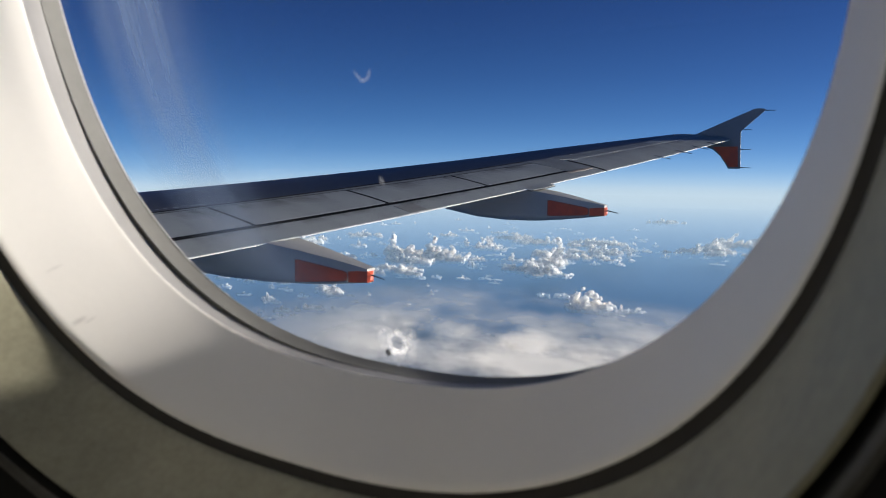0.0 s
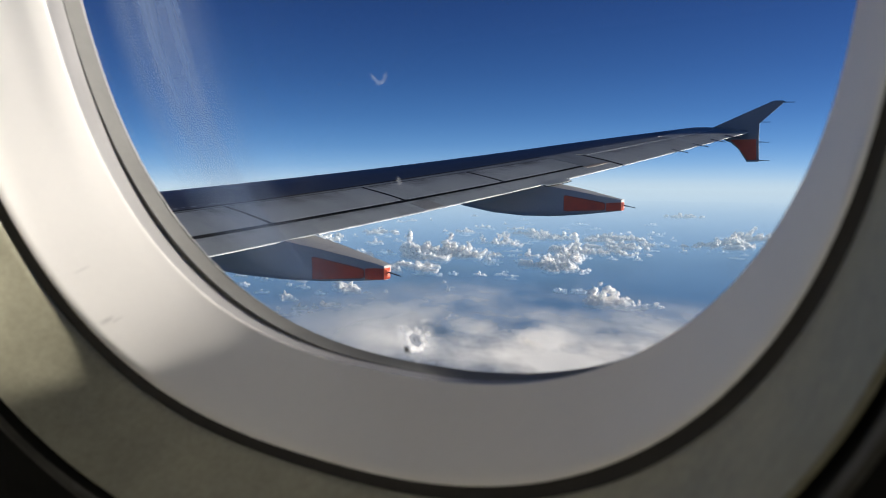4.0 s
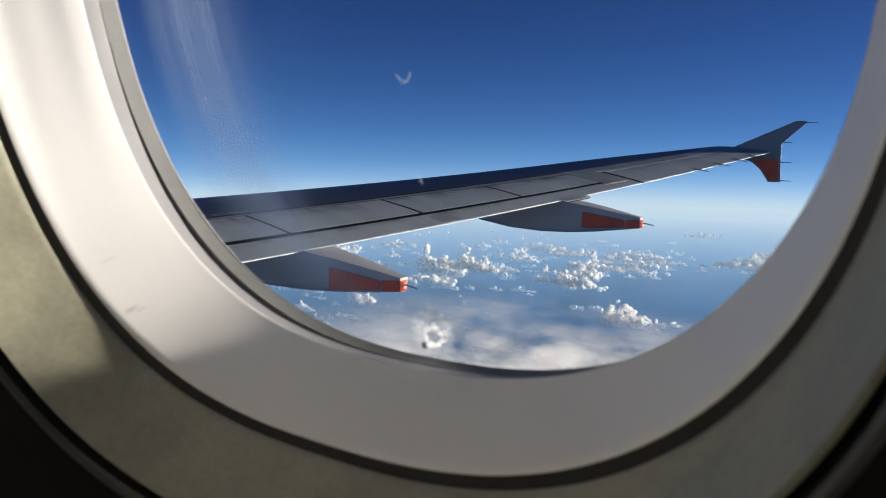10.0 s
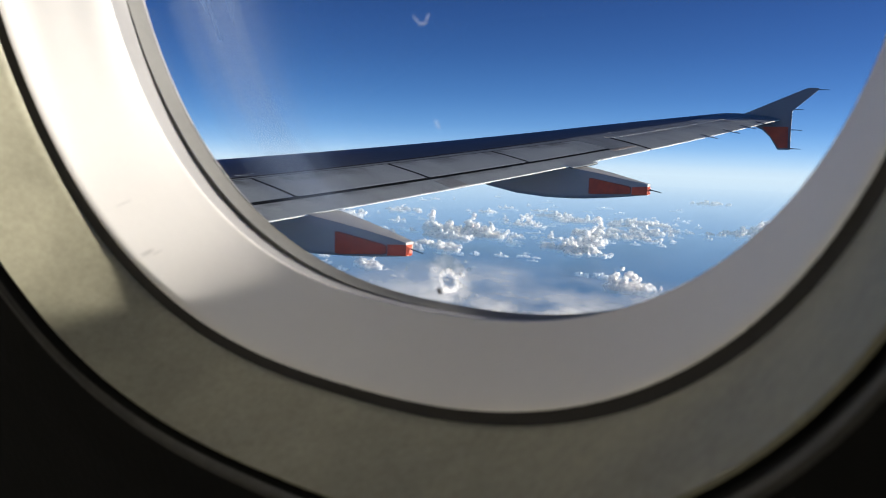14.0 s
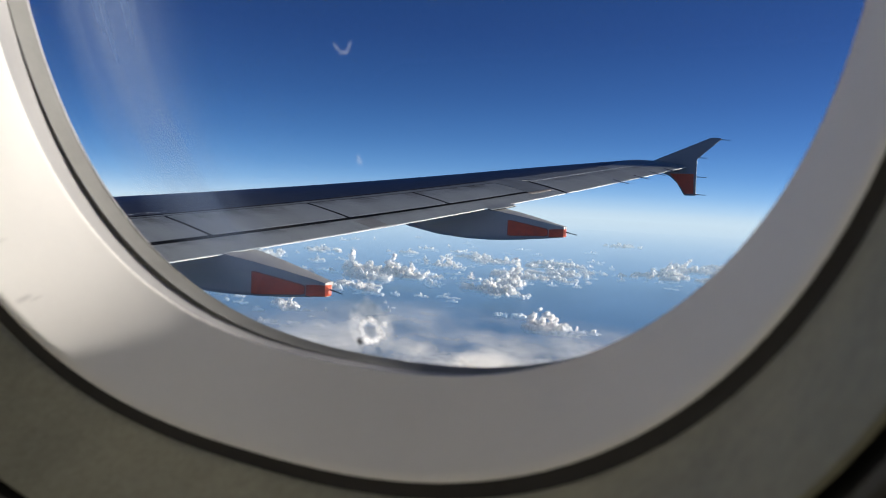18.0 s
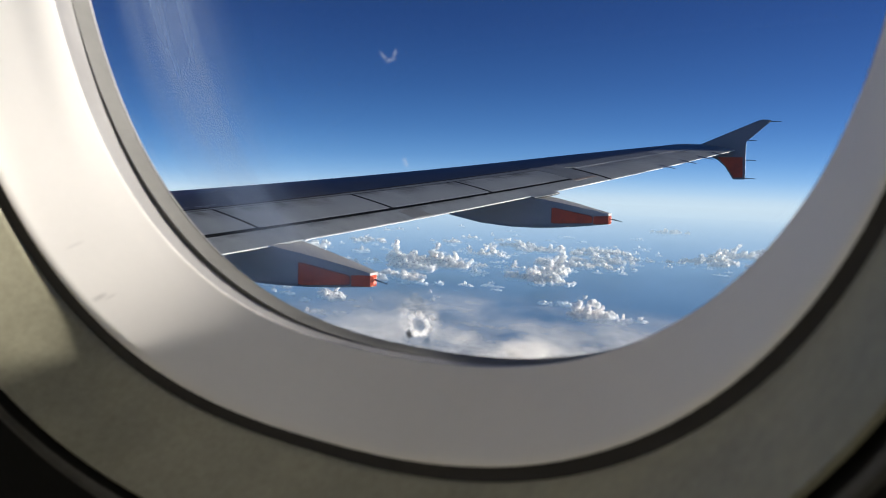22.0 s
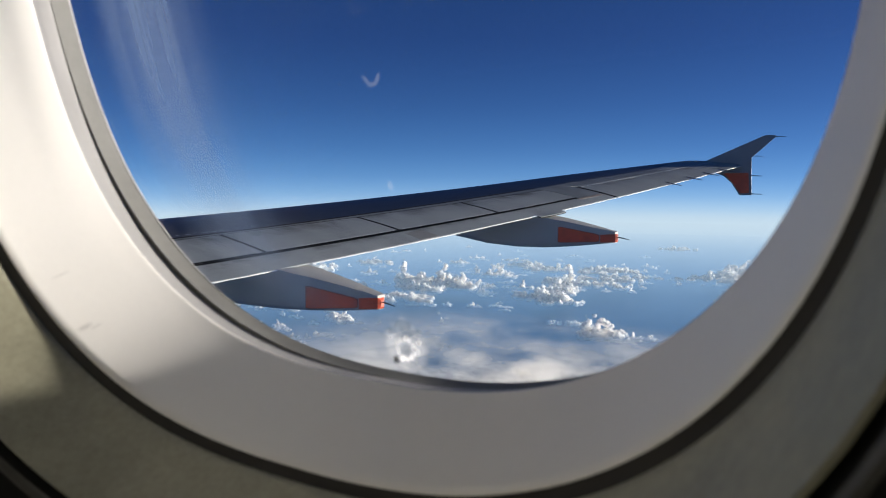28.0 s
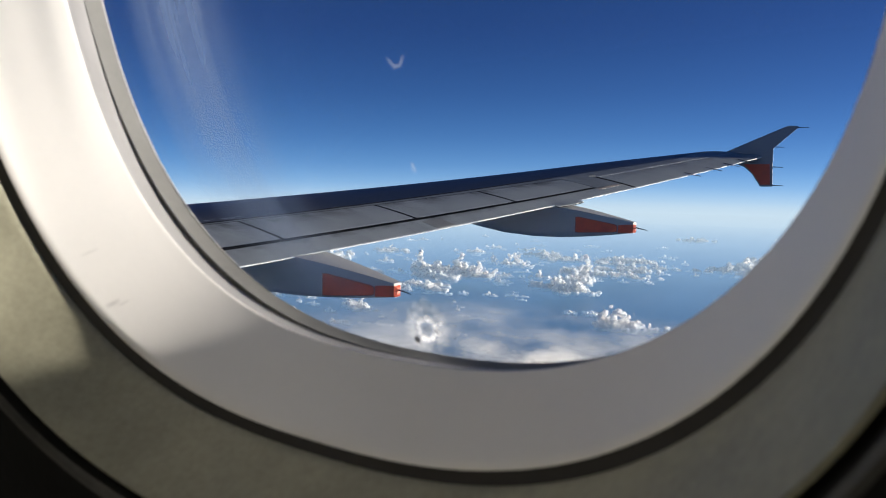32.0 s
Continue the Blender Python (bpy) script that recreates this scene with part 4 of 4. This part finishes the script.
# a loose drift of still smaller puffs nearer the aircraft
for k in range(34):
    far, side = scatter.uniform(1120, 1480), radians(scatter.uniform(-48, -33))
    spot = pose(far * math.sin(side), far * math.cos(side), BASE_Z + scatter.uniform(-3, 3), 0, 0, scatter.uniform(-40, 40))
    mini = copy_thing(puffs[k % 6], spot)
    mini.scale = (scatter.uniform(0.25, 0.8), scatter.uniform(0.3, 0.7), scatter.uniform(0.35, 0.9))


def stratus(z, x0, x1, y0, y1, seed, middle):
    """A thin torn sheet of low cloud, gently rolling."""
    nx, ny = 200, 160
    verts, faces, cover = [], [], []
    for i in range(nx + 1):
        for j in range(ny + 1):
            u, v = i / nx, j / ny
            x, y = x0 + (x1 - x0) * u, y0 + (y1 - y0) * v
            verts.append((x, y, z + 1.3 * noise.noise((x / 95, y / 70, seed)) + 0.5 * noise.noise((x / 33, y / 24, seed)) + 0.2 * noise.noise((x / 13, y / 10, seed))))
            e = min(u, 1 - u) * 5
            f = min(v, 1 - v) * 5
            thickest = math.exp(-((x - middle[0]) / middle[2]) ** 2 - ((y - middle[1]) / middle[3]) ** 2)
            cover.append(max(0, min(1, e)) * max(0, min(1, f)) * (0.30 + 1.1 * thickest))
    for i in range(nx):
        for j in range(ny):
            a = i * (ny + 1) + j
            faces.append((a, a + 1, a + ny + 2, a + ny + 1))
    ob = mesh_from("stratus_sheet", verts, faces, STRATUS, smooth=True)
    ob.data.attributes.new("cover", "FLOAT", "POINT").data.foreach_set("value", cover)
    return tagged(ob, "thin torn sheet of white stratus cloud over the sea", "cloud", kind="stuff")


stratus(-226, -950, 500, 480, 1180, 3, (-350, 770, 255, 150))
stratus(-220, -800, 350, 480, 1100, 8, (-330, 740, 180, 110))

# ---- fuselage and cabin that close the place ----
AXIS = win(0, 0.183 - 1.975, WIN_Z + 0.05)


def tube(name, radius, x0, x1, mat, label, category, hole):
    """A round shell along the aircraft, left open behind the window."""
    verts, faces, nx, na = [], [], 120, 160
    for i in range(nx + 1):
        x = x0 + (x1 - x0) * i / nx
        for j in range(na):
            a = 2 * math.pi * j / na + radians(13.5)
            verts.append((x, AXIS.y + radius * math.cos(a), AXIS.z + radius * math.sin(a)))
    for i in range(nx):
        for j in range(na):
            xm = x0 + (x1 - x0) * (i + 0.5) / nx
            am = ((j + 0.5) / na * 2 * math.pi + math.pi) % (2 * math.pi) - math.pi
            if abs(xm - WIN_X) < hole and abs(am * radius) < hole + 0.04:
                continue
            # the other cabin windows of both sides, unseen openings added to brighten the cabin
            theta = am + radians(13.5)
            port = abs((theta - radians(166.5) + math.pi) % (2 * math.pi) - math.pi)
            if any(abs(xm - WIN_X - 0.533 * k) < 0.125 for k in range(-4, 5)) and (port * radius < 0.17 or (abs(am) * radius < 0.17 and abs(xm - WIN_X) > 0.45)):
                continue
            n = (j + 1) % na
            faces.append((i * na + j, i * na + n, i * na + na + n, i * na + na + j))
    ob = mesh_from(name, verts, faces, mat, smooth=True)
    return tagged(ob, label, category, kind="structure")


tube("fuselage_skin", 1.975, -2.6, 2.4, SKIN, "white painted round fuselage skin", "fuselage", 0.28)
tube("wall_1", 1.868, -2.5, 2.3, CABIN_LINING, "pale cabin lining in shadow", "wall", 0.22)
ring("sidewall_panel", [(0.0160, 0.0900), (0.0156, 0.0765), (0.0162, 0.0748), (0.0175, 0.0742), (0.0400, 0.0735), (0.30, 0.0735), (0.30, 0.0900)], SHADED_LINING, window, "sidewall panel around the window, its shade painted near-black", 2.47)
ring("skin_plate", [(0.0620, 0.1802), (0.0640, 0.1830), (0.34, 0.1830), (0.34, 0.1802)], SKIN, window, "outer skin plate round the window", 2.33)


ring("panel_edge", [(0.0157, 0.0770), (0.0154, 0.0756), (0.0160, 0.0744), (0.0168, 0.0741), (0.0172, 0.0750), (0.0172, 0.0770)], WORN_EDGE, window, "worn pale edge of the sidewall panel", 2.5)


def slab(name, x0, x1, y0, y1, z0, z1, mat, label, category):
    verts = [(x, y, z) for x in (x0, x1) for y in (y0, y1) for z in (z0, z1)]
    faces = [(0, 1, 3, 2), (4, 6, 7, 5), (0, 4, 5, 1), (2, 3, 7, 6), (0, 2, 6, 4), (1, 5, 7, 3)]
    return tagged(mesh_from(name, verts, faces, mat), label, category, kind="structure")


slab("floor", -2.45, 2.25, AXIS.y - 1.75, AXIS.y + 1.75, -1.10, -1.05, CARPET, "dark carpeted cabin floor", "floor")
slab("ceiling", -2.45, 2.25, AXIS.y - 1.45, AXIS.y + 1.45, 0.72, 0.75, CEILING, "pale plastic cabin ceiling", "ceiling")
for x in (-2.55, 2.30):
    round_edge = [(AXIS.y + 1.96 * math.cos(2 * math.pi * i / 64), AXIS.z + 1.96 * math.sin(2 * math.pi * i / 64)) for i in range(64)]
    disc_verts = [(x + d, y, z) for d in (0.0, 0.05) for y, z in round_edge]
    disc_faces = [tuple(range(64)), tuple(range(127, 63, -1))] + [(i, (i + 1) % 64, 64 + (i + 1) % 64, 64 + i) for i in range(64)]
    tagged(mesh_from("wall_bulkhead", disc_verts, disc_faces, CABIN_LINING), "plain pale round cabin bulkhead", "wall", kind="structure")

# ---- frost round the breather hole and smears on the panes ----
hole_at = TILT.transposed() @ Vector((-0.1162, 0.165, -0.0420))
hx, hz = hole_at.x, hole_at.z
FACE = 0.1509
halo = [(hx + 0.0050 * math.cos(a * 0.524), hz + 0.0006 + 0.0052 * math.sin(a * 0.524), 0.0030, 0.0028, a * 0.524) for a in range(12)] + [(hx + 0.0004, hz + 0.0074, 0.0020, 0.0026, 0.0)]
film_disc("frost_patch", halo, FACE, FROST, inner_pane, "thin white frost round the breather hole")
film_disc("frost_ring", [(hx + 0.0030 * math.cos(a * 0.524), hz + 0.0029 * math.sin(a * 0.524), 0.0013, 0.0011, a * 0.3) for a in range(12)], FACE - 0.0001, FROST_THICK, inner_pane, "thicker ring of white frost")
bead("breather_hole", hx, hz, FACE + 0.0002, 0.00085, 0.00007, GREY_SEAL, inner_pane, "small round breather hole rim")
# blurred glints of ice beads, put in as small white rings
for dx, dz, r in ((0.0006, 0.0034, 0.0007), (0.0028, 0.0005, 0.00065), (0.0038, -0.0006, 0.0007), (-0.0008, -0.0078, 0.0007), (0.0048, 0.0026, 0.0006)):
    bead("ice_glint_ring", hx + dx, hz + dz, FACE - 0.0002, r * 0.85, 0.00020, ICE_GLINT, inner_pane, "glint of a tiny ice bead, built as a white ring")
film_disc("ice_lump", [(hx - 0.0014, hz - 0.0029, 0.0016, 0.0012, 0.4), (hx - 0.0012, hz - 0.0028, 0.0010, 0.0008, 0.1)], FACE - 0.0003, ICE_LUMP, inner_pane, "bright lump of ice")
film_disc("dark_speck", [(hx - 0.0037, hz - 0.0036, 0.0013, 0.0014, 0.2), (hx - 0.0039, hz - 0.0036, 0.0010, 0.0010, 0.0)], FACE - 0.0002, DIRT, inner_pane, "dark speck of dirt")
film_disc("frost_dot", [(hx - 0.0172, hz - 0.0008, 0.0009, 0.0010, 0.0)], FACE - 0.0001, FROST, inner_pane, "single white frost dot")
vee_at = TILT.transposed() @ Vector((-0.1289, 0.165, 0.0303))
film_disc("smear", [(vee_at.x + 0.0004, vee_at.z - 0.0004, 0.0022, 0.0006, 0.15), (vee_at.x - 0.0016, vee_at.z + 0.0008, 0.0022, 0.0006, -0.8), (vee_at.x + 0.0022, vee_at.z + 0.0010, 0.0020, 0.0005, 1.0)], vee_at.y - 0.0004, SMEAR, outer_pane, "faint whitish smear")
film_disc("smear", [(-0.1232, -0.0383, 0.0010, 0.0016, 0.3), (-0.1236, -0.0372, 0.0006, 0.0010, -0.2)], 0.1668, SMEAR, outer_pane, "faint whitish smear")
film_disc("smear", [(-0.1425, -0.0706, 0.0011, 0.0015, 0.2)], 0.1668, SMEAR, outer_pane, "faint whitish smear")


def reflection_band():
    """Upright pale streaks on the inner pane, painted as the sunlit reveal's reflection, dying away downwards."""
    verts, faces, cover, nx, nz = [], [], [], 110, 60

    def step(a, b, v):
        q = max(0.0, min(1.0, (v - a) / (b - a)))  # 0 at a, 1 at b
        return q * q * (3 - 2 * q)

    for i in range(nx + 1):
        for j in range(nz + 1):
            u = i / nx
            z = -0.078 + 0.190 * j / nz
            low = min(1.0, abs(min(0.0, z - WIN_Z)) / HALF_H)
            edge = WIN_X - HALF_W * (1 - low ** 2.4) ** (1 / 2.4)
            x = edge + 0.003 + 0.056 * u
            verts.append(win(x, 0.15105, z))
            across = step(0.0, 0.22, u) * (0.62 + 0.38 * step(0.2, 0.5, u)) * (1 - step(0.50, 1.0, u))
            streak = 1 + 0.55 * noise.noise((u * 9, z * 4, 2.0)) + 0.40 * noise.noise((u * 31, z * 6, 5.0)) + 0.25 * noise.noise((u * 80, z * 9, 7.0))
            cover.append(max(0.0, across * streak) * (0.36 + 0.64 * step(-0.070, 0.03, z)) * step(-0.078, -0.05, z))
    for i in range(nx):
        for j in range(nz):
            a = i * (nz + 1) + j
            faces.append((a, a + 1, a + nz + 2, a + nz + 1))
    ob = mesh_from("reflection_band", verts, faces, REFLECTION_FILM, inner_pane, "band of pale film, the sunlit reveal's reflection painted on the pane")
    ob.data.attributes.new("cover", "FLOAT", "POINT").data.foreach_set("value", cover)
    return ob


reflection_band()


def scuff(a, da, d0, d1, strength):
    """A faint grey rub mark on the reveal, between two depths round the angle a."""
    verts, faces, cover = [], [], []
    for i in range(9):
        for j in range(5):
            t, r = i / 8, j / 4
            d = d0 + (d1 - d0) * r + 0.0006 * noise.noise((t * 3, a, 1.0))
            g = 0.0060 - 0.0057 * (d - 0.1070) / 0.0275 - 0.0002
            c, q = math.cos(a + da * (t - 0.5)), math.sin(a + da * (t - 0.5))
            x = (HALF_W + g) * math.copysign(abs(c) ** (2 / 2.43), c)
            z = (HALF_H + g) * math.copysign(abs(q) ** (2 / 2.43), q)
            verts.append(win(WIN_X + x, d, WIN_Z + z))
            cover.append(strength * math.sin(math.pi * t) * math.sin(math.pi * r))
    for i in range(8):
        for j in range(4):
            k = i * 5 + j
            faces.append((k, k + 1, k + 6, k + 5))
    ob = mesh_from("scuff_mark", verts, faces, DIRT, reveal, "faint grey rub mark on white plastic")
    ob.data.attributes.new("cover", "FLOAT", "POINT").data.foreach_set("value", cover)


scuff(radians(-130.3), 0.020, 0.1068, 0.1118, 0.22)
scuff(radians(-129.4), 0.012, 0.1095, 0.1135, 0.14)
scuff(radians(-141.0), 0.012, 0.1100, 0.1160, 0.12)


def grime(y1, y2, s1, s2, strength, seed):
    """Thin streaks of dirt trailing aft over the wing's upper skin."""
    verts, faces, cover, ny, ns = [], [], [], 200, 10
    for i in range(ny + 1):
        for j in range(ns + 1):
            y, r = y1 + (y2 - y1) * i / ny, j / ns
            verts.append(wing_at(y, s1 + (s2 - s1) * r, 1, 0.005))
            streak = noise.noise((y * 3.1, r * 0.6, seed)) + 0.7 * noise.noise((y * 11, r * 1.5, seed + 4))
            cover.append(strength * max(0.0, min(1.0, 0.25 + streak)) * (1 - r) ** 1.3 * min(1.0, 8 * r))
    for i in range(ny):
        for j in range(ns):
            k = i * (ns + 1) + j
            faces.append((k, k + 1, k + ns + 2, k + ns + 1))
    ob = mesh_from("grime_streaks", verts, faces, DIRT, wing, "faint dark grime streaks on the wing skin", smooth=True)
    ob.data.attributes.new("cover", "FLOAT", "POINT").data.foreach_set("value", cover)


grime(5.78, 12.6, 0.637, 0.74, 0.55, 1.0)
grime(6.5, 13.1, 0.884, 0.93, 0.45, 7.0)
grime(13.3, 16.5, 0.70, 0.80, 0.35, 3.0)
